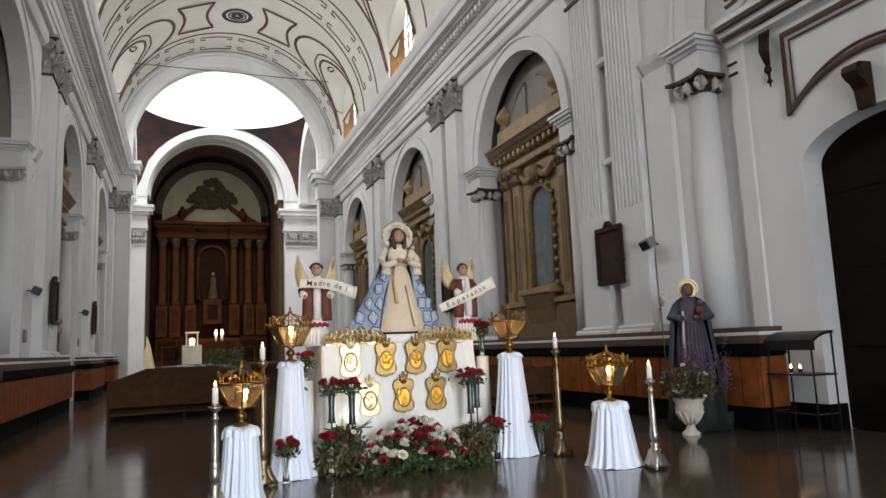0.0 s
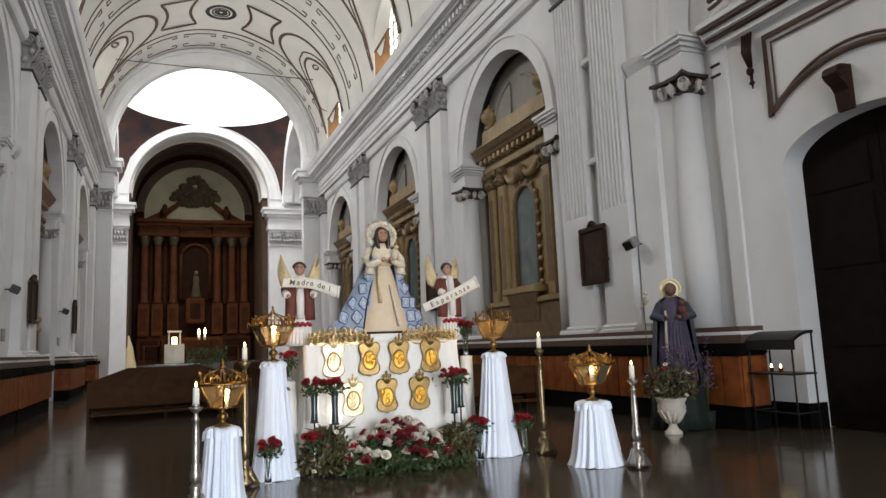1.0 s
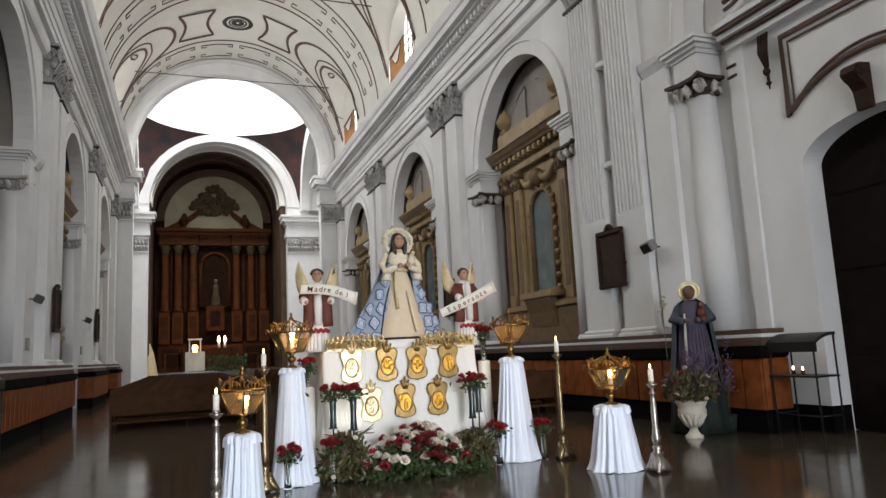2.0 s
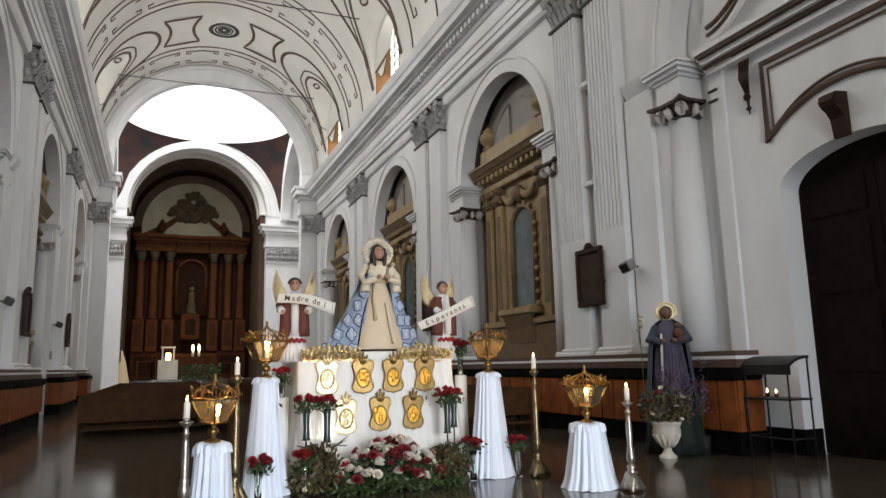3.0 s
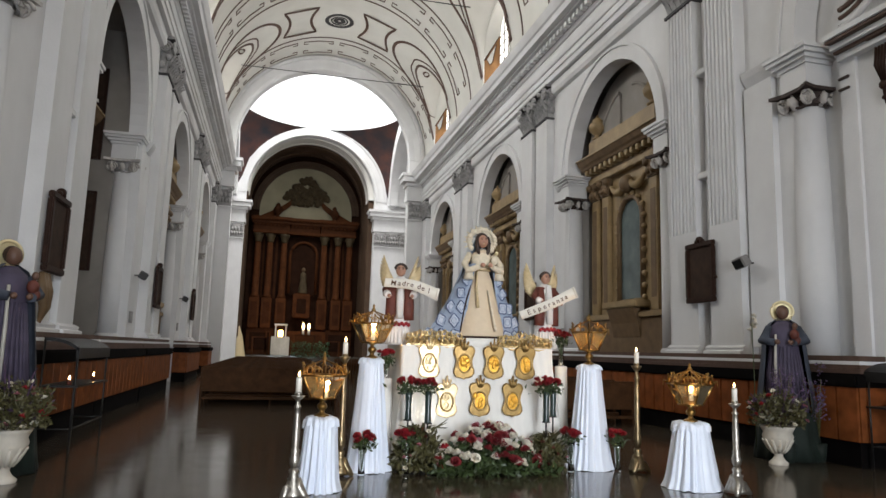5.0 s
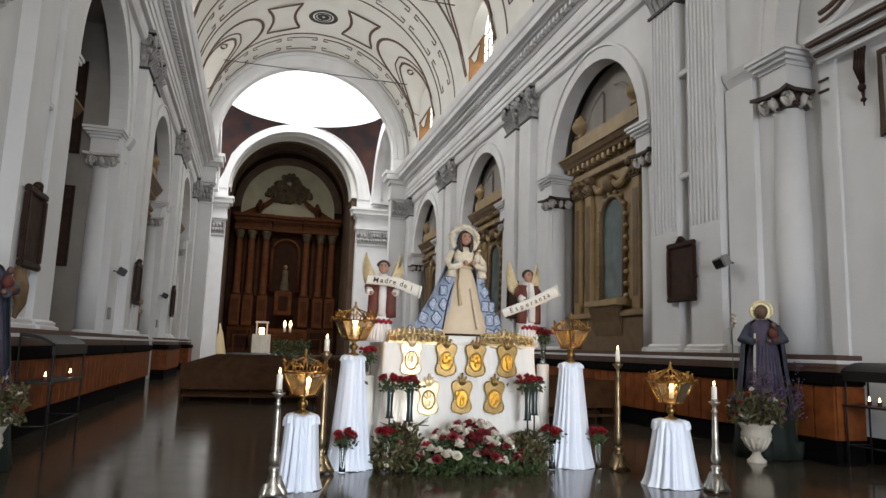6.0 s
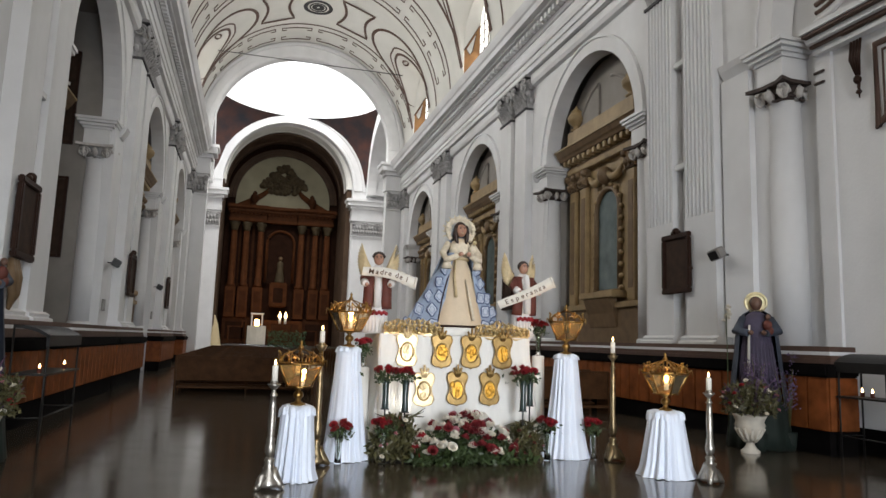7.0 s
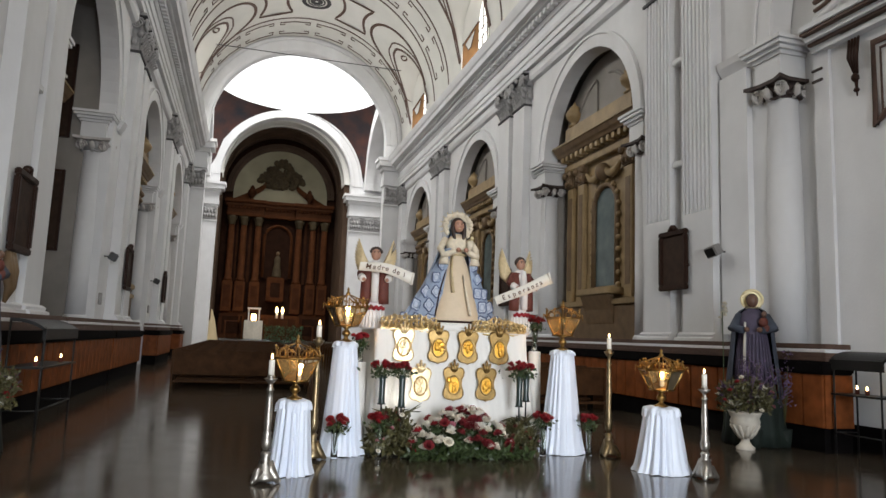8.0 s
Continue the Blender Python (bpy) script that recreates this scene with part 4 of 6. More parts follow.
for i in range(n):
    a, b = math.pi * i / n, math.pi * (i + 1) / n
    extrude([(AF + q * math.cos(t), CZ + q * math.sin(t)) for q, t in ((r0, a), (r0, b), (r1, b), (r1, a))], "y", YC1 + .802, YC1 + 2.898, bm)
soffit = structure("chancel_arch_soffit", bm, CREAM, "broad cream soffit of the chancel arch", "arch")
for yy in (YC1 + .95, YC1 + 2.5):
    bm = bmesh.new()
    for i in range(n):
        a, b = math.pi * i / n, math.pi * (i + 1) / n
        extrude([(AF + q * math.cos(t), CZ + q * math.sin(t)) for q, t in ((4.98, a), (4.98, b), (5.05, b), (5.05, a))], "y", yy, yy + .25, bm)
    part("soffit_band", bm, CREAM, soffit)
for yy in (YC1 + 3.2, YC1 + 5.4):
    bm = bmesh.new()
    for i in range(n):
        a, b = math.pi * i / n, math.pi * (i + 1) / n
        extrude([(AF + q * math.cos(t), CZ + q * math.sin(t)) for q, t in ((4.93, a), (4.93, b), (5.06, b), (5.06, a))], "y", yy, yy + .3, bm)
    structure("vault_rib", bm, CHANCELBROWN, "brown rib of the chancel vault, darkened for its shade", "vault rib")
bm = bmesh.new()
bx(bm, AF - 7, AF + 7, YA + .6, YA + .9, 0, 21)
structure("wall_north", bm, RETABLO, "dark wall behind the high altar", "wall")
bm = bmesh.new()
bx(bm, AF - 5.7, AF + 5.7, 59.5, YA + .6, 0, .9)
for k in range(4):
    bx(bm, AF - 4.5, AF + 4.5, 59.5 - .35 * (4 - k), 59.502, 0, .18 * (k + 1))
structure("chancel_platform", bm, floor_m, "raised marble platform with steps before the high altar", "platform")


def high_altar():
    t = thing("high_altarpiece", label="huge dark brown carved wooden high altarpiece with tall columns", category="altarpiece")
    y = YA + .6
    n = 32
    def arch(r, z, y0, y1, foot):
        return extrude([(AF + r, foot)] + [(AF + r * math.cos(math.pi * i / n), z + r * math.sin(math.pi * i / n)) for i in range(n + 1)] + [(AF - r, foot)], "y", y0, y1)
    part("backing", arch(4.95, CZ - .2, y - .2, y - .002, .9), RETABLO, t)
    for r, d in ((4.85, .22), (4.5, .3)):
        bm = bmesh.new()
        for i in range(n):
            a, b = math.pi * i / n, math.pi * (i + 1) / n
            extrude([(AF + q * math.cos(u), CZ - .4 + q * math.sin(u)) for q, u in ((r - .3, a), (r - .3, b), (r, b), (r, a))], "y", y - .2 - d, y - .201, bm)
        bmesh.ops.remove_doubles(bm, verts=bm.verts[:], dist=1e-4)
        part("arch_ring", bm, RETABLOARCH, t)
    part("lunette", arch(4.19, CZ - .4, y - .28, y - .204, 13.2), LUNETTE, t, "faded olive painted lunette")
    sc = bmesh.new()
    rng = random.Random(9)
    for k in range(60):
        a = math.pi * k / 59
        for q in range(2):
            ball(sc, (AF + (1.7 + rng.uniform(-.3, .3)) * math.cos(a), y - .4, 15.2 + (1.05 + .8 * math.exp(-((a - 1.57) * 2.2) ** 2) + rng.uniform(-.3, .25)) * math.sin(a) * 1.0), rng.uniform(.14, .3), 0, 6, 4)
    for k in range(90):
        a, q = rng.uniform(0, math.pi), rng.random() ** .5
        ball(sc, (AF + 1.5 * q * math.cos(a), y - .36, 14.6 + 1.7 * q * math.sin(a)), rng.uniform(.16, .28), 0, 6, 4)
    part("crest", sc, RETABLOCREST, t, "dark carved crest with scrolls and shells")
    for e in (-1, 1):
        ramp = [(AF + e * (1.35 + 2.75 * k / 12), 15.1 - 1.75 * (k / 12) ** .8) for k in range(13)]
        part("pediment_ramp", extrude(ramp + [(x, z - .5 - .25 * k / 12) for k, (x, z) in reversed(list(enumerate(ramp)))], "y", y - .5, y - .29), RETABLOLIT, t, "reddish curved pediment half")
        u = lathe([(.2, 0), (.26, .08), (.14, .2), (.18, .3), (.36, .55), (.40, .8), (.3, 1.0), (.18, 1.1), (.22, 1.2), (.08, 1.4)], 14, at=(AF + e * 2.55, y - .75, 13.2))
        part("urn", u, RETABLOMID, t)
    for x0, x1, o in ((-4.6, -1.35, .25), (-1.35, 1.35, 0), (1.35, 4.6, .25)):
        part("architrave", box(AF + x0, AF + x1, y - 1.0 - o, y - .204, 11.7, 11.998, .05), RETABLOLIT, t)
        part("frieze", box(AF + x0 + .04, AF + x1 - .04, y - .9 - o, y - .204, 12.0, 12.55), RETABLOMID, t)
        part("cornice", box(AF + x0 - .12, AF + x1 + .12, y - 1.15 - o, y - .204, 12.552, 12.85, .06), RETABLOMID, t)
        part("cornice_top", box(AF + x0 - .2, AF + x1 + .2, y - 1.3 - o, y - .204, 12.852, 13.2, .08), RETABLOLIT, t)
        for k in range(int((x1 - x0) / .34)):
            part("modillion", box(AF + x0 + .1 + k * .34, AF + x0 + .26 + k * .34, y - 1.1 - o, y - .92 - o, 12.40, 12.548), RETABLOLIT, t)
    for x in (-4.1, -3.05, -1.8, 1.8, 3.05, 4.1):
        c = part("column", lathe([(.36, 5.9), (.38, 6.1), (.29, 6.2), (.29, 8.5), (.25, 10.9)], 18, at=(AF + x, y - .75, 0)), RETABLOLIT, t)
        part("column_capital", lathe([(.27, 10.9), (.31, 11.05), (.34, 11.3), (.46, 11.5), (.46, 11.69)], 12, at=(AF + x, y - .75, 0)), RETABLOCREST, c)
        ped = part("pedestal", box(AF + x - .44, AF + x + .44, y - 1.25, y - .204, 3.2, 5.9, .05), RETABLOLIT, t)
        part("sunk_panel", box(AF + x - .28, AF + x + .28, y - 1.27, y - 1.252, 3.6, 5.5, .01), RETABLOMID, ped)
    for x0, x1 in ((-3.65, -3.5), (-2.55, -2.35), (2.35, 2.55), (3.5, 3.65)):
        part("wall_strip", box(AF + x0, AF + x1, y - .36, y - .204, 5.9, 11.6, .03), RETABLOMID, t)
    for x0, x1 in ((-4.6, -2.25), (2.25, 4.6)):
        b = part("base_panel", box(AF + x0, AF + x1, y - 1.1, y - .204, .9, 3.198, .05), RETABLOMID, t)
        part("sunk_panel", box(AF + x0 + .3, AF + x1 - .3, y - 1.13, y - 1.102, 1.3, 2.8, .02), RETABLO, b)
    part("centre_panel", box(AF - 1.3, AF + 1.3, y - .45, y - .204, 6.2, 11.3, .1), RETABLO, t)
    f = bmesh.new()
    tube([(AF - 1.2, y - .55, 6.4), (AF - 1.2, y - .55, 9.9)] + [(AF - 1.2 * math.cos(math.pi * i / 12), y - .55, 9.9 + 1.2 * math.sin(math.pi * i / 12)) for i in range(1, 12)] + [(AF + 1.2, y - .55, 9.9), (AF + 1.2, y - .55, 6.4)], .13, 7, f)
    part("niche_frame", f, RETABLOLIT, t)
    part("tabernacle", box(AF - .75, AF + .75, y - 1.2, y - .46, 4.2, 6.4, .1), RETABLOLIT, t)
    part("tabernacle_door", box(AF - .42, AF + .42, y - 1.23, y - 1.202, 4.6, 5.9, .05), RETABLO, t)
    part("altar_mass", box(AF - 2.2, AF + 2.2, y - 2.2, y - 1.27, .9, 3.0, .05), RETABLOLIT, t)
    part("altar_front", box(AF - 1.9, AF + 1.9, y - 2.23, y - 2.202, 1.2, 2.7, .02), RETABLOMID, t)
    st = bmesh.new()
    lathe([(.42, 0), (.40, .15), (.33, .7), (.24, 1.2), (.27, 1.5), (.24, 1.8), (.08, 1.95)], 18, st, squash=.7)
    ball(st, (0, -.03, 2.15), .17, 1, 10, 8, 1.2)
    tagged(mesh("niche_statue", st, [RETABLOCREST, OCHREDARK], pose(AF + .05, y - .82, 6.405)), "pale robed statue in the niche of the high altarpiece", "statue")


high_altar()


def altar_bits():
    b = thing("lit_shrine", (AF - 1.68, 60.6, .9), label="small white canopied shrine lit from inside, on a white table", category="shrine")
    part("table", box(-.75, .75, -.35, .35, 0, 1.55, .02), URN, b)
    for u in (-.42, .42):
        for v in (-.3, .2):
            part("post", box(u - .05, u + .05, v, v + .1, 1.55, 2.5), WHITEPETAL, b)
    part("roof", box(-.55, .55, -.38, .36, 2.5, 2.62, .02), WHITEPETAL, b)
    part("lamp", box(-.2, .2, -.1, .1, 1.56, 2.1, .04), BULB, b, "warm glowing lamp")
    b = thing("candle_table", (AF + .4, 60.6, .9), label="dark table with two large lit altar candles", category="table")
    part("tabletop", box(-.9, .9, -.35, .35, 1.72, 1.8, .02), RETABLOMID, b)
    for u in (-.8, .8):
        part("leg", box(u - .06, u + .06, -.3, .3, 0, 1.72), RETABLOMID, b)
    for u in (-.22, .25):
        c = part("candle", lathe([(.10, 1.8), (.10, 2.25), (.05, 2.27)], 12, at=(u, 0, 0)), WAX, b)
        part("flame", lathe([(.03, 2.27), (.12, 2.4), (.09, 2.58), (.01, 2.8)], 10, at=(u, 0, 0)), FLAME, c)
    for x, w, h in ((-3.4, 1.3, 1.5), (2.6, 1.6, 1.3), (-2.7, .5, 2.0)):
        d = thing("side_table", (AF + x, 60.9, .9), label="low brown wooden table beside the altar", category="table", group="tables by the altar")
        part("tabletop", box(-w / 2, w / 2, -.3, .3, h - .08, h, .02), RETABLOLIT, d)
        for u in (-w / 2 + .1, w / 2 - .1):
            part("leg", box(u - .06, u + .06, -.25, .25, 0, h - .08), RETABLOLIT, d)
    hedge = bmesh.new()
    rng = random.Random(4)
    leaves(hedge, rng, 700, lambda: (AF + rng.uniform(-.8, 2.3), 59.2 + rng.uniform(-.3, .3), .72 + rng.uniform(0, 1.3)), .18)
    tagged(mesh("hedge", hedge, HEDGE), "low dark green hedge before the altar", "plants", kind="stuff")
    c = thing("covered_statue", (AF - 5.0, 58.9, 0), label="pale yellow cloth cone covering a statue beside the chancel", category="statue cover")
    part("cover", lathe([(.75, 0), (.6, .8), (.45, 1.6), (.3, 2.4), (.12, 2.9), (.03, 3.2)], 20, wave=.0), YELLOWCLOTH, c)


def leaves(bm, rng, count, where, size, mi=0):
    """Many small folded leaves at random places."""
    for _ in range(count):
        p = Vector(where())
        d = Vector((rng.gauss(0, 1), rng.gauss(0, 1), rng.gauss(.4, 1))).normalized()
        s = d.cross(Vector((rng.gauss(0, 1), rng.gauss(0, 1), rng.gauss(0, 1)))).normalized()
        L = size * rng.uniform(.6, 1.3)
        up = d.cross(s) * L * .12
        a, b, c, e = (bm.verts.new(q) for q in (p, p + d * L * .5 + s * L * .24 + up, p + d * L, p + d * L * .5 - s * L * .24 + up))
        for f in (bm.faces.new((a, b, c)), bm.faces.new((a, c, e))):
            f.material_index = mi


altar_bits()


# ---- pews ----
def pew(width):
    p = thing("pew", label="long brown varnished wooden pew", category="pew", group="pews in the nave")
    part("seat", box(0, width, -.02, .42, .42, .46, .01), PEWWOOD, p)
    part("back", box(0, width, -.10, -.065, .34, .96, .01), PEWWOOD, p)
    part("top_rail", box(0, width, -.13, -.03, .962, 1.02, .015), PEWWOOD, p)
    part("kneeler", box(.1, width - .1, -.52, -.34, .16, .22, .01), PEWWOOD, p)
    for x in (0, width / 2, width - .05):
        part("end", extrude([(-.14, 0), (.44, 0), (.44, .55), (.30, .62), (.02, .66), (-.02, .98), (-.12, .98)], "x", x - .002, x + .052), PEWWOOD, p)
    return p


for x0, w, y0, n in ((-1.75, 3.75, 20.6, 22), (3.75, 5.1, 15.9, 27)):
    m = pew(w)
    for k in range(n):
        copy_thing(m, pose(x0, y0 + k * .98, 0))
    for o in (*m.children_recursive, m):
        bpy.data.objects.remove(o)


# ---- draped altar platform ----
FX, FY, FW, FH = 3.07, 9.92, 1.15, 1.70


def altar_platform():
    t = thing("altar_platform", (FX, FY, 0), label="platform draped in ivory cloth bearing gold medallions", category="platform")
    bm = bmesh.new()
    w, d, h = FW, 1.35, FH
    cols = []
    path = [(-w, d * (1 - k / 16)) for k in range(16)] + [(-w + 2 * w * k / 70, 0) for k in range(71)] + [(w, d * k / 16) for k in range(1, 17)]
    for i, (x, y) in enumerate(path):
        near = max(0, 1 - (w - abs(x)) / .30)
        side = abs(x) > w - .001
        col = []
        for j in range(13):
            z = h * (1 - j / 12)
            k = (j / 12) ** 1.2
            out = k * (.13 * near * (1 + .55 * math.sin(i * 1.55)) + .015) + .010 * math.sin(i * .55 + j * .5) + .006 * math.sin(i * 1.9 - j)
            nx = math.copysign(near, x)
            col.append(bm.verts.new((x + nx * out, y - (1 if not side else .15) * out * (1 if not side else .5), z)))
        cols.append(col)
    for a, b in zip(cols, cols[1:]):
        for j in range(12):
            bm.faces.new((a[j], b[j], b[j + 1], a[j + 1])).smooth = True
    part("cloth", bm, ALTARCLOTH, t)
    part("cloth_top", box(-w - .01, w + .01, -.012, d, h - .012, h + .004, .004), ALTARCLOTH, t)
    part("core", box(-w + .08, w - .08, .08, d - .02, 0, h - .03), ALTARCLOTH, t)
    return t


altar_platform()


def oval(rx, rz, lobes, depth, n=48, y=0.0, amp=.12):
    """A lobed plaque outline in the x-z plane, drawn out along y."""
    pts = []
    for i in range(n):
        a = 2 * math.pi * i / n
        k = 1 + amp * math.cos(lobes * a) if lobes else 1
        pts.append((rx * k * math.cos(a), rz * k * math.sin(a)))
    return extrude(pts, "y", y - depth, y)


def medallion(x, z, tone, rng):
    m = thing("medallion", (FX + x, FY - .035, z), label="gilded lobed medallion with an oval relief on the cloth" if tone is BRONZEGOLD else "gilded medallion with an oval relief, lamp glare put into its pale gilt", category="medallion", group="medallions on the platform")
    half = [(0, .150), (.025, .168), (.05, .198), (.085, .208), (.118, .190), (.132, .150), (.122, .105), (.102, .06), (.096, .01), (.105, -.04), (.124, -.085), (.126, -.13), (.105, -.165), (.07, -.18), (.03, -.185), (0, -.20)]
    out = half + [(-x, z) for x, z in reversed(half[1:-1])]
    part("plaque", extrude(out, "y", -.03, -.01), tone, m)
    part("plaque_edge", tube([(x * .97, -.03, z * .97) for x, z in out], .009, 5, closed=True), tone, m)
    rim = tube([(.076 * math.cos(a), -.038, .108 * math.sin(a) - .01) for a in np.linspace(0, 2 * math.pi, 25)[:-1]], .012, 6, closed=True)
    part("rim", rim, BRONZEGOLD, m)
    part("inset", oval(.072, .104, 0, .008, 32, -.031), BRIGHTGOLD if tone is BRONZEGOLD else GLAREGOLD, m)
    rel = bmesh.new()
    for k in range(9):
        ball(rel, (rng.gauss(0, .022), -.040, rng.uniform(-.07, .06)), rng.uniform(.014, .030), 0, 8, 6, 1.4, .5)
    part("relief", rel, BRIGHTGOLD if tone is BRONZEGOLD else GLAREGOLD, m)
    cr = bmesh.new()
    for e in (-1, 0, 1):
        tip = (.045 * e, -.042, .285 if e == 0 else .245)
        tube([(.012 * e, -.03, .155), (.028 * e, -.038, .205), tip], [.020, .022, .010], 6, cr)
        ball(cr, tip, .016, 0, 6, 4)
    part("crest", cr, tone, m)
    m.scale = (1.2, 1.2, 1.2)


rng = random.Random(2)
# the two left medallions get the pale glare tone
for x, z, tone in ((-.77, 1.47, GLAREGOLD), (-.25, 1.47, BRONZEGOLD), (.20, 1.47, BRONZEGOLD), (.69, 1.47, BRONZEGOLD), (-.50, .92, GLAREGOLD), (0, .94, BRONZEGOLD), (.50, .94, BRONZEGOLD)):
    medallion(x, z, tone, rng)


def gold_crest(x0, x1):
    c = thing("gilded_cresting", (0, FY + .06, FH + .005), label="band of gilded openwork leaves along the platform edge", category="ornament", group="gilded cresting")
    rng = random.Random(int(x0 * 10))
    part("rail", box(x0, x1, -.02, .05, 0, .035, .008), CRESTGOLD, c)
    for row, (dy, hk, step) in enumerate(((0, 1.0, .075), (-.07, .62, .085))):
        n = int((x1 - x0) / step)
        for i in range(n):
            x = x0 + (i + .5 + .3 * row) * (x1 - x0) / (n + .6)
            bm = bmesh.new()
            h = hk * (.13 + .07 * math.sin(math.pi * (i + .5) / n) + rng.uniform(-.03, .03))
            for e in (-1, 1):
                tube([(x, .01 + dy, .03), (x + e * .045, -.01 + dy, .03 + h * .4), (x + e * .04, -.03 + dy, .03 + h * .8), (x + e * .01, -.035 + dy, .03 + h * .95), (x + e * .002, -.03 + dy, .03 + h * .7)], [.014, .02, .018, .012, .008], 5, bm)
            for k in range(6):
                ball(bm, (x + rng.uniform(-.045, .045), dy + rng.uniform(-.04, .02), .02 + rng.uniform(.05, 1.05) * h), rng.uniform(.010, .022), 0, 6, 4)
            part("leaf_scroll", bm, CRESTGOLD, c)
    for k in range(2):
        part("front_swag", tube([(x0 + (x1 - x0) * (k + t) / 2, -.05, .01 + .035 * math.cos(t * 6.28)) for t in np.linspace(0, 1, 14)], .022, 6), CRESTGOLD, c)


gold_crest(1.98, 2.84), gold_crest(3.38, 4.22)


# ---- statues ----
def madonna():
    """Robed statue as one mesh: dress, mantle, lace, head and halo."""
    bm = bmesh.new()
    # dress, a narrow bell with soft folds (0)
    lathe([(.41, 0), (.405, .06), (.355, .35), (.275, .65), (.19, .95), (.125, 1.13), (.13, 1.2), (.17, 1.34), (.14, 1.46), (.06, 1.53)], 44, bm, mi=0, squash=.68)
    # mantle, spreading behind and to the sides (1) with round motifs (2, 3)
    rows = []
    prof = [(.90, -.10, .40), (.80, .06, .38), (.62, .4, .32), (.47, .75, .26), (.34, 1.08, .2), (.25, 1.34, .16), (.15, 1.52, .12), (.11, 1.70, .1)]
    for r, z, dep in prof:
        row = []
        for i in range(33):
            a = math.pi * (i / 32) * 1.1 - math.pi * .05
            k = 1 + .02 * math.sin(i * 1.7)
            row.append(bm.verts.new((r * k * math.cos(a) * (.80 if math.cos(a) > 0 else 1), .02 + dep * 1.15 * math.sin(a) * k, z)))
        rows.append(row)
    for a, b in zip(rows, rows[1:]):
        for i in range(32):
            f = bm.faces.new((a[i], a[i + 1], b[i + 1], b[i]))
            f.smooth, f.material_index = True, 1
    rr = random.Random(5)
    for e in (-1, 1):
        W = .92 if e < 0 else .74
        edge_in, edge_out = (lambda t: .33 * (1 - t) + .13 * t), (lambda t: W * (1 - t) ** 1.05 + .21 * (1 - (1 - t) ** 1.05))
        dep = lambda q: -.13 + .14 * q - .04 * math.sin(q * 3.1)
        side = []
        for j in range(13):
            t = j / 12
            side.append([bm.verts.new((e * (edge_in(t) + (edge_out(t) - edge_in(t)) * q), dep(q) + .012 * math.sin(9 * q + j), -.08 + 1.34 * t)) for q in np.linspace(0, 1, 9)])
        for a, b in zip(side, side[1:]):
            for i in range(8):
                f = bm.faces.new((a[i], a[i + 1], b[i + 1], b[i]))
                f.smooth, f.material_index = True, 1
        for t, qs in ((.08, (.22, .58, .93)), (.27, (.40, .82)), (.44, (.30, .72)), (.62, (.55,)), (.78, (.5,))):
            for q in qs:
                u, z, y = e * (edge_in(t) + (edge_out(t) - edge_in(t)) * q), -.08 + 1.34 * t, dep(q) - .022
                r, turn = .100 - .03 * t, rr.uniform(0, 6.28)
                k = [1 + .13 * math.cos(4 * i * math.pi / 12 + turn) for i in range(24)]
                loop = [(u + r * k[i] * math.cos(i * math.pi / 12) * .78, z + r * 1.1 * k[i] * math.sin(i * math.pi / 12)) for i in range(24)]
                extrude(loop, "y", y, y + .008, bm, 3)
                tube([(x, y, zz) for x, zz in loop], .012, 5, bm, 2, closed=True)
                tube([(u + (x - u) * .55, y - .003, z + (zz - z) * .55) for x, zz in loop[::2]], .007, 4, bm, 1, closed=True)
    # hem shadow of the dress modelled as a dark tube, cord and sleeves
    tube([(.415 * math.cos(a), .285 * math.sin(a), .015) for a in np.linspace(0, 2 * math.pi, 33)[:-1]], .018, 5, bm, 4, closed=True)
    tube([(-.10, -.11, 1.14), (-.13, -.19, .85), (-.11, -.24, .50)], [.012, .02, .028], 6, bm, 5)
    tube([(-.36, -.13, .05), (-.30, -.15, .5), (-.17, -.11, 1.0)], .012, 5, bm, 4)
    tube([(.16, -.3, .12), (.10, -.27, .45), (.05, -.2, .8)], [.03, .022, .01], 5, bm, 6)
    for e in (-1, 1):
        tube([(e * .19, .0, 1.44), (e * .29, -.06, 1.25), (e * .26, -.18, 1.12), (e * .10, -.26, 1.20)], [.05, .058, .062, .042], 10, bm, 6)
        tube([(e * .24, -.15, 1.16), (e * .25, -.15, .98)], [.05, .085], 9, bm, 6)
        ball(bm, (e * .06, -.29, 1.22), .04, 7, 8, 5)
    lathe([(.09, 1.48), (.16, 1.42), (.18, 1.34), (.16, 1.25), (.14, 1.20)], 20, bm, mi=6, squash=.8)
    tube([(.14 * math.cos(a), -.01 + .105 * math.sin(a), 1.16) for a in np.linspace(0, 2 * math.pi, 21)[:-1]], .022, 6, bm, 5, closed=True)
    # head, hair, lace veil and halo of lace
    ball(bm, (0, -.05, 1.66), .085, 7, 14, 10, 1.3)
    ball(bm, (0, .015, 1.69), .108, 8, 12, 8, 1.25)
    tube([(0, -.125, 1.68), (0, -.142, 1.645), (0, -.13, 1.635)], [.008, .014, .010], 6, bm, 7)
    for e in (-1, 1):
        ball(bm, (e * .032, -.122, 1.685), .013, 8, 8, 5, .6)
        tube([(e * .012, -.126, 1.708), (e * .05, -.112, 1.706)], .005, 4, bm, 8)
    tube([(-.02, -.128, 1.605), (.02, -.128, 1.605)], .007, 5, bm, 5)
    for e in (-1, 1):
        tube([(e * .075, -.05, 1.74), (e * .095, -.06, 1.62), (e * .085, -.08, 1.50), (e * .06, -.10, 1.40)], [.03, .036, .034, .015], 7, bm, 8)
    rr = random.Random(8)
    for k in range(46):
        a = radians(-42 + 264 * k / 45)
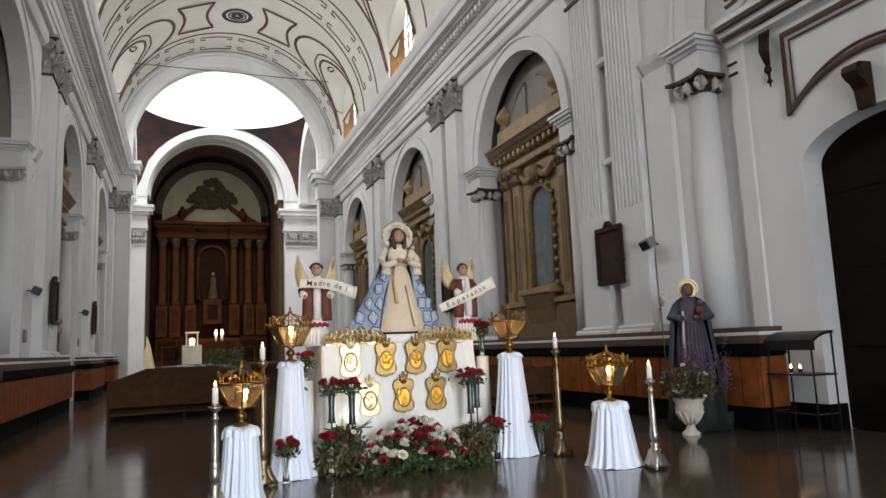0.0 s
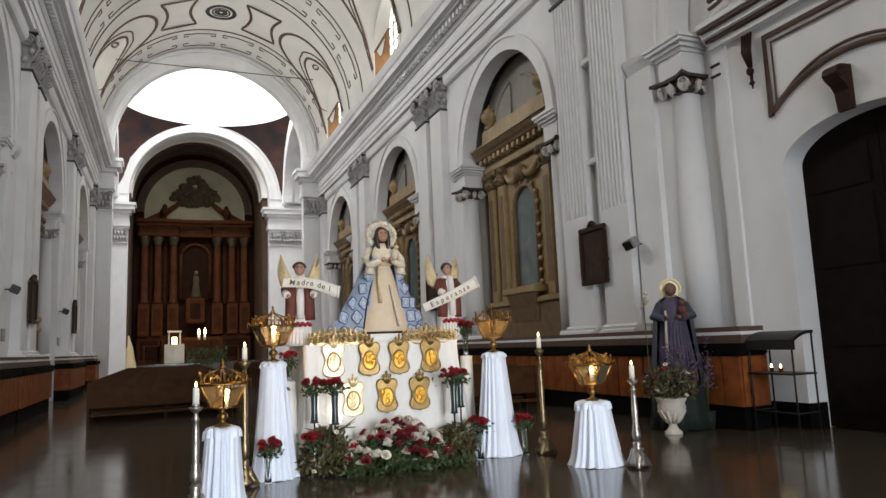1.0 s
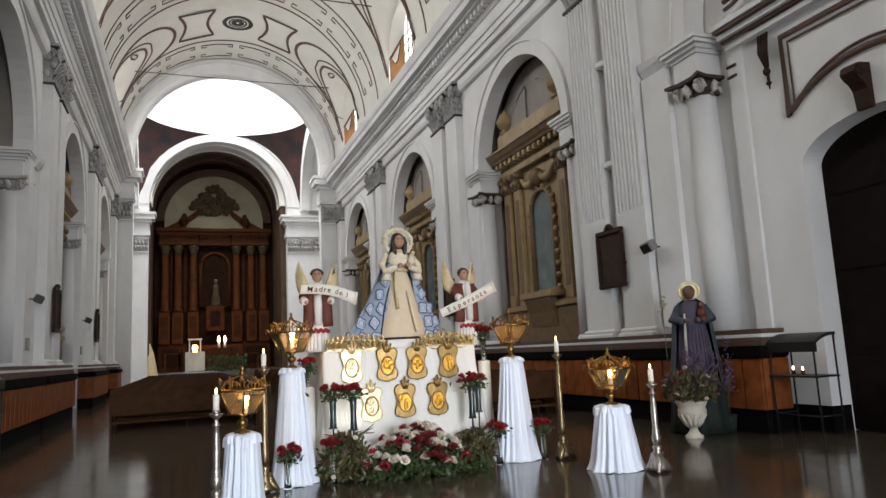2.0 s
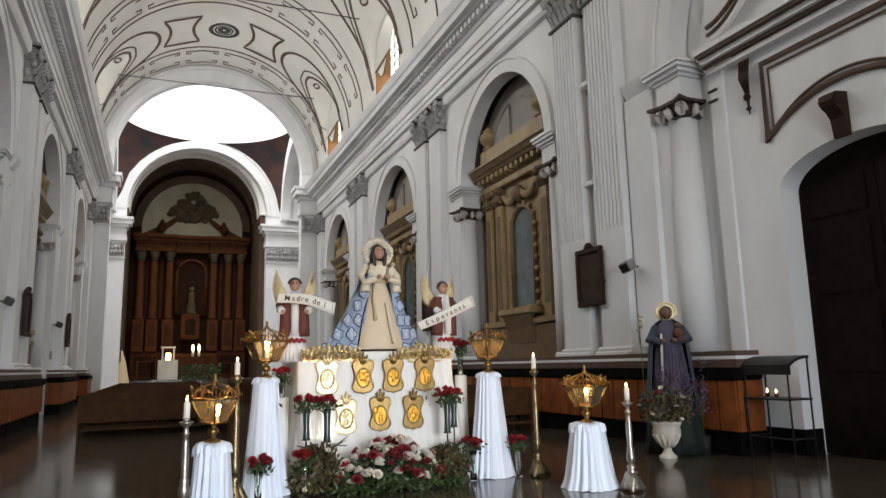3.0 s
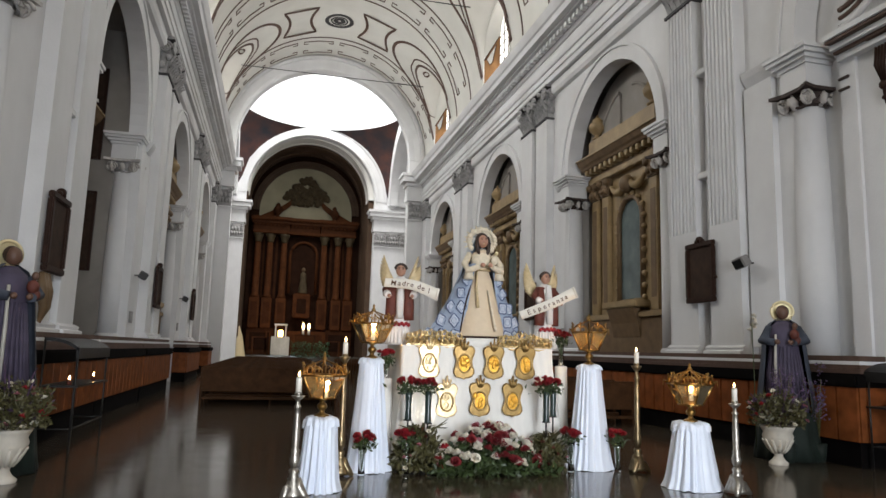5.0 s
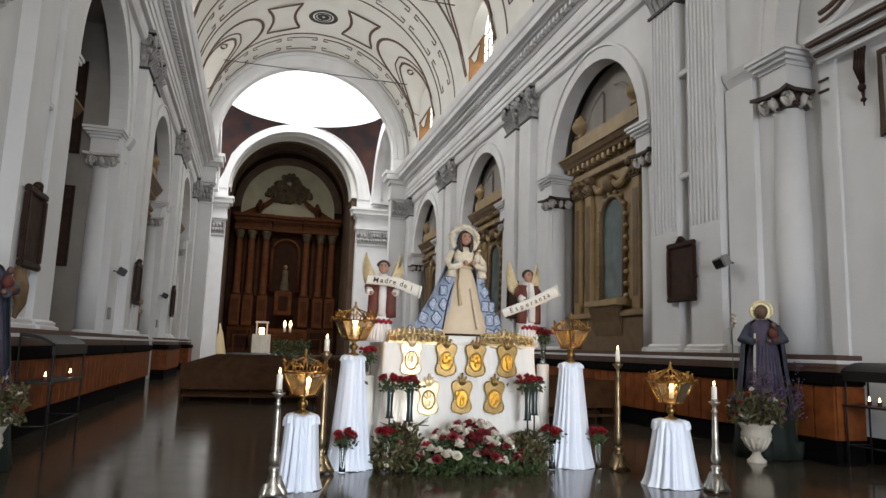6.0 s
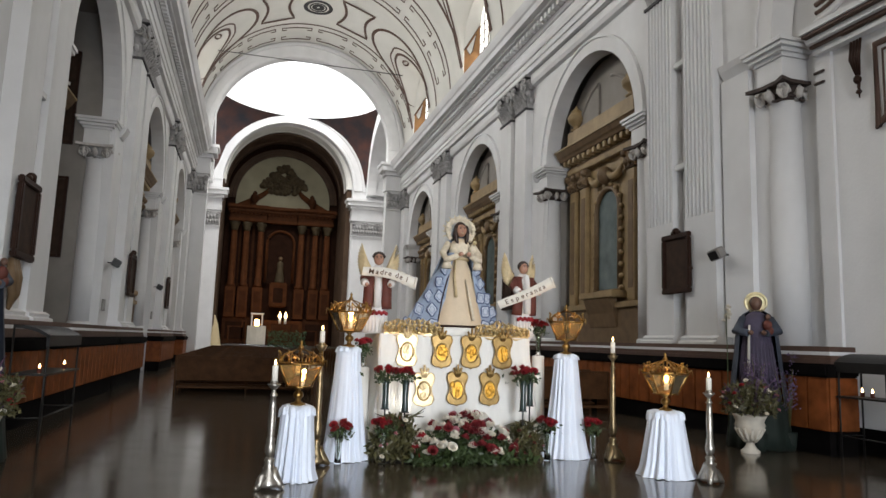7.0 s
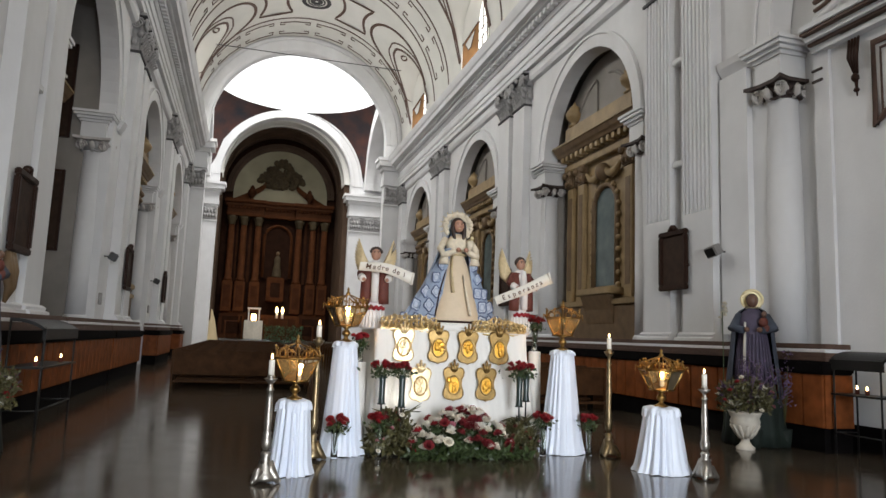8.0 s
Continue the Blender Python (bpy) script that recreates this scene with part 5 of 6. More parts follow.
        for q in (0, 1):
            ball(bm, ((.175 + .035 * q) * math.cos(a) * (1.05), .03 - .03 * q, 1.66 + (.19 + .03 * q) * math.sin(a)), rr.uniform(.018, .046), 6, 6, 4)
    for k in range(13):
        a = radians(-20 + 220 * k / 12)
        tube([(.2 * math.cos(a), .06, 1.66 + .21 * math.sin(a)), (.285 * math.cos(a), .06, 1.66 + .30 * math.sin(a))], [.014, .005], 5, bm, 9)
    # infant bundle on the arm
    ball(bm, (.15, -.19, 1.32), .06, 6, 9, 7, 1.4)
    ball(bm, (.18, -.2, 1.44), .035, 9, 9, 6)
    ob = mesh("madonna_statue", bm, [DRESS, MANTLE, MANTLEMARK, MANTLEPALE, FRAMEWOOD, WING, LACE, SKIN, HAIR, HALO], pose(3.22, 10.42, 1.84) @ Matrix.Diagonal((1, 1, .915, 1)))
    tagged(ob, "robed madonna statue in ivory dress and blue brocade mantle", "statue")
    base = thing("plinth_block", (3.22, 10.42, FH + .005), label="low ivory cloth-covered block under the madonna statue", category="plinth")
    part("block", lathe([(.62, 0), (.62, .10), (.58, .13)], 32, squash=.66), ALTARCLOTH, base)


madonna()


def angel(x, y, z, rz):
    """Standing winged statue as one mesh."""
    bm = bmesh.new()
    lathe([(.20, 0), (.19, .05), (.155, .35), (.125, .62), (.135, .78), (.145, .92), (.06, 1.02)], 28, bm, mi=0, wave=.0, squash=.75)
    for i in range(9):
        a = radians(200 + 17 * i)
        tube([(.19 * math.cos(a), .15 * math.sin(a), .02), (.155 * math.cos(a), .125 * math.sin(a), .3)], [.022, .008], 5, bm, 0)
    for e in (-1, 1):
        tube([(e * .10, -.03, .96), (e * .125, -.06, .70), (e * .125, -.06, .48), (e * .13, -.05, .36)], [.065, .065, .07, .07], 9, bm, 1, flat=1.3)
        tube([(e * .14, -.02, .92), (e * .22, -.06, .80), (e * .21, -.13, .75)], [.055, .06, .055], 8, bm, 1)
        tube([(e * .21, -.13, .75), (e * .18, -.20, .72)], [.062, .05], 8, bm, 2)
        ball(bm, (e * .17, -.22, .71), .03, 3, 7, 5)
        for k in range(11):
            t = k / 10
            tube([(e * (.05 + .05 * t), .09, .86 - .1 * t), (e * (.19 + .05 * t), .13, 1.10 - .20 * t), (e * (.27 + .05 * math.sin(t * 3)), .14, 1.36 - .46 * t)], [.03, .052, .016], 7, bm, 4, flat=.6)
    for k in range(9):
        ball(bm, (-.14 + .035 * k, -.15 + .02 * abs(k - 4) * .5, .29 + .02 * (k % 2)), .03, 5, 6, 4)
    ball(bm, (0, -.02, 1.11), .075, 3, 12, 9, 1.2)
    ball(bm, (0, .015, 1.145), .085, 6, 10, 8, .95)
    tube([(0, -.085, 1.13), (0, -.108, 1.10), (0, -.096, 1.095)], [.007, .012, .008], 6, bm, 3)
    for e in (-1, 1):
        ball(bm, (e * .028, -.088, 1.13), .012, 6, 8, 5, .6)
        tube([(e * .012, -.093, 1.15), (e * .046, -.082, 1.148)], .005, 4, bm, 6)
    for k in range(8):
        a = radians(20 + 20 * k)
        ball(bm, (.08 * math.cos(a), -.01, 1.13 + .075 * math.sin(a)), .03, 6, 6, 4)
    tube([(0, -.10, .99), (0, -.135, .7), (0, -.145, .38)], [.045, .062, .055], 8, bm, 0)
    ob = mesh("angel_statue", bm, [WHITEROBE, CRIMSON, WHITEROBE, SKIN, WING, RED, HAIR], pose(x, y, z, 0, 0, rz))
    return tagged(ob, "winged angel statue in crimson coat over white robe", "statue", "angel statues")


angel(1.93, 10.38, 1.71, -8), angel(4.27, 10.36, 1.71, 10)


def scroll_banner(p0, p1, y, sag, words, label):
    s = thing("scroll_banner", label=label, category="banner", group="scroll banners")
    bm, n, h = bmesh.new(), 18, .075
    top, bot, t2, b2 = [], [], [], []
    d = Vector((p1[0] - p0[0], 0, p1[1] - p0[1])).normalized()
    up = Vector((-d.z, 0, d.x))
    mids = []
    for i in range(n + 1):
        t = i / n
        c = Vector((p0[0] + (p1[0] - p0[0]) * t, y - .05 * math.sin(t * math.pi) + .02 * math.sin(t * 9), p0[1] + (p1[1] - p0[1]) * t + sag * math.sin(t * math.pi)))
        mids.append(c)
        hh = h * (.85 + .3 * t)
        for lst, q in ((top, c + up * hh), (bot, c - up * hh), (t2, c + up * hh + Vector((0, .006, 0))), (b2, c - up * hh + Vector((0, .006, 0)))):
            lst.append(bm.verts.new(q))
    for a, b in ((top, bot), (t2, b2), (top, t2), (bot, b2)):
        for i in range(n):
            bm.faces.new((a[i], a[i + 1], b[i + 1], b[i])).smooth = True
    part("paper", bm, PAPER, s)
    part("curl", tube([mids[-1] + up * h * 1.2 + Vector((0, -.01, 0)), mids[-1] - up * h * 1.2 + Vector((0, -.01, 0))], .022, 8), PAPER, s)
    widths = [{"M": 1.6, "l": .6, "r": .8, " ": .7}.get(ch, 1) for ch in words]
    for i, ch in enumerate(words):
        if ch == " ":
            continue
        u = .10 + .76 * (sum(widths[:i]) + widths[i] / 2) / sum(widths)
        q = u * n
        c = mids[int(q)].lerp(mids[int(q) + 1], q - int(q)) + Vector((0, -.007, 0)) - up * .034
        cu = bpy.data.curves.new("letter", "FONT")
        cu.body, cu.size, cu.align_x, cu.extrude, cu.offset = ch, .108, "CENTER", .0015, .0012
        flat = bpy.data.objects.new("letter", cu)
        me = bpy.data.meshes.new_from_object(flat)
        bpy.data.objects.remove(flat)
        b = bmesh.new()
        b.from_mesh(me)
        bpy.data.meshes.remove(me)
        v = Vector((0, -1, 0))
        b.transform(Matrix(((d.x, up.x, v.x, c.x), (d.y, up.y, v.y, c.y), (d.z, up.z, v.z, c.z), (0, 0, 0, 1))))
        part("letter", b, INK, s)


scroll_banner((1.64, 2.60), (2.44, 2.46), 10.08, .05, "Madre de l", "ivory paper scroll with brown lettering held by an angel")
scroll_banner((3.76, 2.20), (4.66, 2.60), 10.06, -.01, "Esperanza", "ivory paper scroll with brown lettering held by an angel")


# ---- lanterns on draped stands ----
def draped_stand(x, y, h, rb, rt, seed):
    t = thing("draped_stand", (x, y, 0), label="round stand under a pleated white satin cloth", category="stand", group="draped lantern stands")
    rng = random.Random(seed)
    bm = bmesh.new()
    seg, rows = 144, 16
    ph = [rng.uniform(0, 6.28) for _ in range(4)]
    rings = []
    for j in range(rows + 1):
        k = j / rows
        ring = []
        for i in range(seg):
            a = 2 * math.pi * i / seg
            f = 1.3 * abs(math.sin(8 * a + ph[0] + 1.1 * math.sin(3 * a + ph[1]) + .5 * k)) ** .7 - .8 + math.sin(21 * a + ph[2] + 1.5 * math.sin(2 * a) + .6 * k) * .28
            r = rt + (rb - rt) * k ** 1.1 + (.014 + .045 * k) * f * (.65 + .5 * math.sin(2 * a + ph[3]) ) + (.03 * (k - .85) / .15 if k > .85 else 0)
            z = h * (1 - k) + (.012 * math.sin(5 * a + ph[3]) if j == rows else 0)
            ring.append(bm.verts.new((r * math.cos(a), r * math.sin(a), max(z, .004))))
        rings.append(ring)
    for a, b in zip(rings, rings[1:]):
        for i in range(seg):
            bm.faces.new((a[i], a[(i + 1) % seg], b[(i + 1) % seg], b[i])).smooth = True
    bm.faces.new(rings[0])
    part("skirt", bm, CLOTH, t)
    bm = bmesh.new()
    rings = []
    for r, z in ((.02, h + .035), (rt * .75, h + .03), (rt * 1.0, h + .014), (rt * 1.06, h - .02), (rt * 1.09, h - (.075 if h < 1 else .035))):
        ring = []
        for i in range(72):
            a = 2 * math.pi * i / 72
            q = r + (.018 * math.sin(11 * a + ph[1]) if r > rt * .7 else 0)
            ring.append(bm.verts.new((q * math.cos(a), q * math.sin(a), z + (.012 * math.sin(4 * a + ph[2]) if r > rt * .6 else 0) - (.03 * max(0, math.sin(3 * a + ph[0])) if z < h - .04 else 0))))
        rings.append(ring)
    for a, b in zip(rings, rings[1:]):
        for i in range(72):
            bm.faces.new((a[i], a[(i + 1) % 72], b[(i + 1) % 72], b[i])).smooth = True
    bm.faces.new(rings[0])
    part("top_cloth", bm, CLOTH, t)


def lantern():
    t = thing("lantern", label="six-sided gilded brass processional lantern, lit", category="lantern", group="lanterns on draped stands")
    part("foot", lathe([(.09, 0), (.085, .02), (.035, .04), (.028, .07), (.055, .095), (.062, .12), (.05, .145), (.026, .165), (.03, .18), (.07, .20)], 18), GOLD, t)
    n = 6
    def hexa(r, z):
        return [Vector((r * math.cos(radians(60 * i + 30)), r * math.sin(radians(60 * i + 30)), z)) for i in range(n)]
    b, u = hexa(.155, .215), hexa(.285, .475)
    part("base_plate", lathe([(.07, .20), (.16, .205), (.165, .22), (.15, .225)], 6), GOLD, t)
    for i in range(n):
        rib = part("rib", tube([b[i], u[i]], .011, 6), GOLD, t)
        g = bmesh.new()
        q = [b[i] * .985, b[(i + 1) % n] * .985, u[(i + 1) % n] * .985, u[i] * .985]
        for v, zz in zip(q, (.215, .215, .475, .475)):
            v.z = zz
        vs = [g.verts.new(p) for p in q]
        g.faces.new(vs)
        ob = part("pane", g, GLASS, t)
        ob.visible_shadow = False
        part("rim", tube([u[i], u[(i + 1) % n]], .014, 6), GOLD, t)
        part("low_rim", tube([b[i], b[(i + 1) % n]], .010, 6), GOLD, t)
        c = (u[i] + u[(i + 1) % n]) / 2
        cr = bmesh.new()
        o = c.normalized()
        sd = (u[(i + 1) % n] - u[i]).normalized()
        for e in (-1, 1):
            tube([c + sd * e * .09, c + sd * e * .10 + Vector((0, 0, .06)), c + sd * e * .05 + Vector((0, 0, .10)), c + sd * e * .015 + Vector((0, 0, .07))], [.008, .011, .011, .007], 5, cr)
        tube([c, c + Vector((0, 0, .13))], [.012, .006], 5, cr)
        ball(cr, c + Vector((0, 0, .135)), .016, 0, 6, 4)
        part("cresting", cr, GOLD, t)
        fin = bmesh.new()
        tube([u[i], u[i] * 1.10 + Vector((0, 0, -.005)), u[i] * 1.17 + Vector((0, 0, -.03))], [.012, .010, .006], 5, fin)
        tube([u[i], u[i] + Vector((0, 0, .10)) - Vector((u[i].x, u[i].y, 0)) * .05], [.012, .006], 5, fin)
        ball(fin, u[i] + Vector((0, 0, .115)) - Vector((u[i].x, u[i].y, 0)) * .05, .015, 0, 6, 4)
        tube([u[i] * 1.17 + Vector((0, 0, -.04)), u[i] * 1.17 + Vector((0, 0, -.11))], .005, 4, fin)
        part("finial", fin, GOLD, t)
        arch = tube([u[i] + Vector((0, 0, .01)), u[i] * .75 + Vector((0, 0, .02 + .475 * .25 + .08)), Vector((0, 0, .655))], [.009, .010, .008], 5)
        part("crown_arch", arch, GOLD, t)
    top = lathe([(.02, .64), (.035, .66), (.02, .685), (.012, .70), (.02, .72), (.004, .75)], 10)
    part("crown_knob", top, GOLD, t)
    part("candle_stub", lathe([(.03, .22), (.03, .30), (.02, .305)], 12), WAX, t)
    part("flame", lathe([(.008, .305), (.030, .335), (.026, .37), (.004, .42)], 12), BULB, t, "warm glowing flame")
    return t


lan = lantern()
for k, (x, y, h, rb, rt) in enumerate(((.70, 8.40, .80, .24, .185), (1.44, 9.68, 1.47, .27, .155), (4.70, 9.66, 1.46, .32, .17), (5.40, 8.15, .79, .34, .215))):
    draped_stand(x, y, h, rb, rt, 20 + k)
    copy_thing(lan, pose(x, y, h + .032, 0, 0, 17 * k))
    pl = new("lantern_light", bpy.data.lights.new("lantern_light", "POINT"))
    pl.data.energy, pl.data.color, pl.data.shadow_soft_size = 3.5, (1, .6, .25), .03
    pl.location = (x, y, h + .032 + .42)
for o in (*lan.children_recursive, lan):
    bpy.data.objects.remove(o)


# ---- tall candlesticks ----
def candlestick(x, y, hc, L, metal, label):
    """hc: the height at which the candle starts; L: the candle's length."""
    t = thing("candlestick", (x, y, 0), rz=25 * x, label=label, category="candlestick", group="standing candlesticks")
    for a in (90, 210, 330):
        u, v = math.cos(radians(a)), math.sin(radians(a))
        part("foot", tube([(.035 * u, .035 * v, .22), (.07 * u, .07 * v, .13), (.12 * u, .12 * v, .06), (.155 * u, .155 * v, .02)], [.05, .055, .045, .03], 8), metal, t)
        ft = bmesh.new()
        ball(ft, (.16 * u, .16 * v, .026), .026, 0, 8, 5)
        part("claw", ft, metal, t)
    part("base", lathe([(.12, .03), (.11, .07), (.085, .14), (.06, .22), (.045, .27), (.06, .30), (.04, .33)], 18), metal, t)
    k = (hc - .33) / .95
    z = lambda q: .33 + q * k
    part("stem", lathe([(.03, z(0)), (.052, z(.05)), (.058, z(.12)), (.042, z(.2)), (.05, z(.23)), (.036, z(.26)), (.04, z(.5)), (.033, z(.70)), (.028, z(.78)), (.045, z(.80)), (.026, z(.83)), (.022, z(.88)), (.05, z(.91)), (.075, z(.945)), (.07, z(.95))], 18), metal, t)
    part("cup", lathe([(.035, hc - .01), (.042, hc + .02), (.036, hc + .035)], 14), metal, t)
    part("candle", lathe([(.033, hc), (.033, hc + L - .02), (.026, hc + L), (.01, hc + L - .01)], 16), WAX, t, "ivory wax candle")
    part("wick", lathe([(.003, hc + L - .01), (.003, hc + L + .012)], 6), FRAMEWOOD, t)
    part("flame", lathe([(.004, hc + L + .006), (.013, hc + L + .022), (.010, hc + L + .042), (.002, hc + L + .065)], 10), FLAME, t, "small bright flame")


candlestick(.40, 7.92, 1.10, .20, SILVER, "tall worn silver candlestick with a lit candle")
candlestick(1.03, 9.27, 1.52, .19, ANTIQUE, "tall antique bronze candlestick with a lit candle")
candlestick(5.27, 9.28, 1.50, .20, ANTIQUE, "tall antique bronze candlestick with a lit candle")
candlestick(5.69, 7.65, 1.09, .19, SILVER, "tall worn silver candlestick with a lit candle")


# ---- flowers ----
def rose(bm, c, r, mi, rng):
    """A bloom of overlapping cupped petals."""
    tilt = Vector((rng.gauss(0, .35), rng.gauss(-.25, .35), 1)).normalized()
    u = tilt.orthogonal().normalized()
    v = tilt.cross(u)
    c = Vector(c)
    heart = bm.verts.new(c)
    for ring, (n, rr, hh) in enumerate(((6, 1.0, .15), (5, .76, .45), (4, .48, .72), (3, .22, .92))):
        for k in range(n):
            a = 2 * math.pi * (k + .4 * ring) / n + rng.uniform(-.15, .15)
            d = u * math.cos(a) + v * math.sin(a)
            w = tilt.cross(d) * r * rr * .66
            low, tip = c + d * r * rr * .72 + tilt * r * hh * .55, c + d * r * rr * (1.05 - .2 * hh) + tilt * r * (hh + .22)
            vs = [heart] + [bm.verts.new(p) for p in (low + w, tip + w * .45, tip - w * .45, low - w)]
            f = bm.faces.new(vs)
            f.material_index, f.smooth = mi, True


def flower_bed():
    t = thing("flower_arrangement", label="low mound of red, cream and pink roses with dark foliage", category="flowers")
    rng = random.Random(31)
    bm = bmesh.new()
    def mound(z=1.0):
        a, q = rng.uniform(0, 2 * math.pi), rng.random() ** .5
        x, y = .76 * q * math.cos(a), .42 * q * math.sin(a)
        return (3.06 + x, 9.44 + y, z * (.10 + .50 * (1 - q ** 2)) * rng.uniform(.3, 1.05))
    leaves(bm, rng, 1500, lambda: mound(.92), .10, 0)
    leaves(bm, rng, 700, lambda: (3.1 + rng.uniform(-.85, .85), 9.38 + rng.uniform(-.35, .3), rng.uniform(.02, .10)), .13, 0)
    part("foliage", bm, LEAF, t)
    for k in range(96):
        q, a = rng.random() ** .5, rng.uniform(math.pi * .95, 2.05 * math.pi)
        x, y = .74 * q * math.cos(a), .47 * q * math.sin(a)
        mi = rng.choices((DEEPRED, WHITEPETAL, PINK, RED), (.26, .58, .08, .08))[0]
        b = bmesh.new()
        rose(b, (3.06 + x, 9.42 + y, .14 + .47 * (1 - q ** 2.2) + rng.uniform(-.03, .05)), rng.uniform(.052, .080), 0, rng)
        part("rose", b, mi, t)


flower_bed()


def side_bush(x, y, w, h, seed, label, bloom):
    t = thing("flower_arrangement", label=label, category="flowers")
    rng = random.Random(seed)
    bm = bmesh.new()
    def where():
        a, q = rng.uniform(0, 6.28), rng.random() ** .5
        return (x + w * q * math.cos(a), y + w * .7 * q * math.sin(a), h * (1 - q ** 2 * .6) * rng.uniform(.08, 1.0))
    leaves(bm, rng, 1300, where, .10, 0)
    part("foliage", bm, LEAFY, t)
    for k in range(26):
        p = where()
        b = bmesh.new()
        rose(b, (p[0], p[1] - .12, max(p[2], .1)), rng.uniform(.02, .036), 0, rng)
        part("bloom", b, rng.choice(bloom), t)
    for k in range(14):
        a = rng.uniform(0, 6.28)
        part("fern", tube([(x, y, h * .4), (x + w * .6 * math.cos(a), y + w * .4 * math.sin(a), h * .95), (x + w * 1.1 * math.cos(a), y + w * .7 * math.sin(a), h * rng.uniform(.8, 1.15))], [.006, .014, .003], 4), LEAFY, t)


side_bush(2.12, 9.50, .36, .62, 41, "loose arrangement of ferns and small rust-coloured blooms", (PINK, CRIMSON, WHITEPETAL, RED))
side_bush(3.98, 9.52, .27, .52, 42, "loose arrangement of dry reddish foliage", (CRIMSON, PINK, CRIMSON))


def rose_vase(x, y, z0, hv, spread, nr, seed, glass, mi=RED):
    t = thing("rose_vase", (x, y, z0), label="slim glass vase of red roses" if glass is CLEAR else "dark glass vase of red roses", category="vase", group="vases of red roses")
    rng = random.Random(seed)
    v = part("vase", lathe([(.045, 0), (.048, .01), (.04, hv * .4), (.046, hv * .8), (.055, hv), (.05, hv), (.041, hv * .8), (.034, hv * .4), (.035, .015)], 16), glass, t)
    v.visible_shadow = glass is not CLEAR
    bm = bmesh.new()
    leaves(bm, rng, 90, lambda: (rng.gauss(0, spread * .5), rng.gauss(0, spread * .4), hv + rng.uniform(-.04, .09)), .07)
    part("leaves", bm, LEAF, t)
    for k in range(nr):
        a, q = rng.uniform(0, 6.28), rng.random() ** .5 * spread
        p = (q * math.cos(a), q * .8 * math.sin(a), hv + .13 + rng.uniform(-.03, .05) - q * .2)
        st = part("stem", tube([(0, 0, .03), (p[0] * .3, p[1] * .3, hv), p], .004, 4), LEAF, t)
        b = bmesh.new()
        rose(b, p, rng.uniform(.042, .058), 0, rng)
        part("rose", b, mi, t)


DARKGLASS = mat("dark_green_glass", (.03, .045, .04), .08, vary=.2, bump=0, coat=.5)
k = 50
for x, y, z0, hv, sp, nr, gl in ((1.93, 9.42, .70, .38, .20, 16, DARKGLASS), (2.20, 9.40, .66, .42, .18, 14, DARKGLASS), (3.93, 9.44, .68, .42, .17, 13, DARKGLASS), (4.10, 9.60, .74, .36, .12, 9, DARKGLASS),
                              (1.32, 9.34, 0, .36, .15, 12, CLEAR), (1.90, 9.30, 0, .40, .12, 9, CLEAR), (4.28, 9.36, 0, .42, .14, 10, CLEAR), (5.00, 9.36, 0, .40, .14, 12, CLEAR)):
    rose_vase(x, y, z0, hv, sp, nr, k, gl)
    if z0 > .1:
        st = thing("vase_stand", (x, y, 0), label="thin black iron stand under a vase", category="stand", group="vase stands")
        part("post", lathe([(.012, .01), (.012, z0 - .012)], 8), IRON, st)
        part("plate", lathe([(.06, z0 - .012), (.06, z0 - .001)], 16), IRON, st)
        part("foot", lathe([(.10, 0), (.10, .012), (.02, .02)], 16), IRON, st)
    k += 1
rose_vase(4.52, 10.28, FH - .25, .36, .16, 12, 70, CLEAR)
rose_vase(1.72, 10.1, 1.22, .22, .13, 8, 71, CLEAR)
for x, y, h in ((4.52, 10.28, FH - .25), (1.72, 10.1, 1.22)):
    st = thing("side_stand", (x, y, 0), label="narrow cloth-covered stand beside the platform", category="stand", group="side stands")
    part("post", lathe([(.07, 0), (.06, h - .03), (.09, h - .002)], 14), ALTARCLOTH, st)
    part("cloth", lathe([(.13, .02), (.10, h * .5), (.095, h - .01), (.02, h - .003)], 24, wave=.0), ALTARCLOTH, st)


# ---- saint statues, urns, votive racks ----
DARKSKIN = mat("dark_painted_wood", (.12, .06, .038), .5, vary=.1)


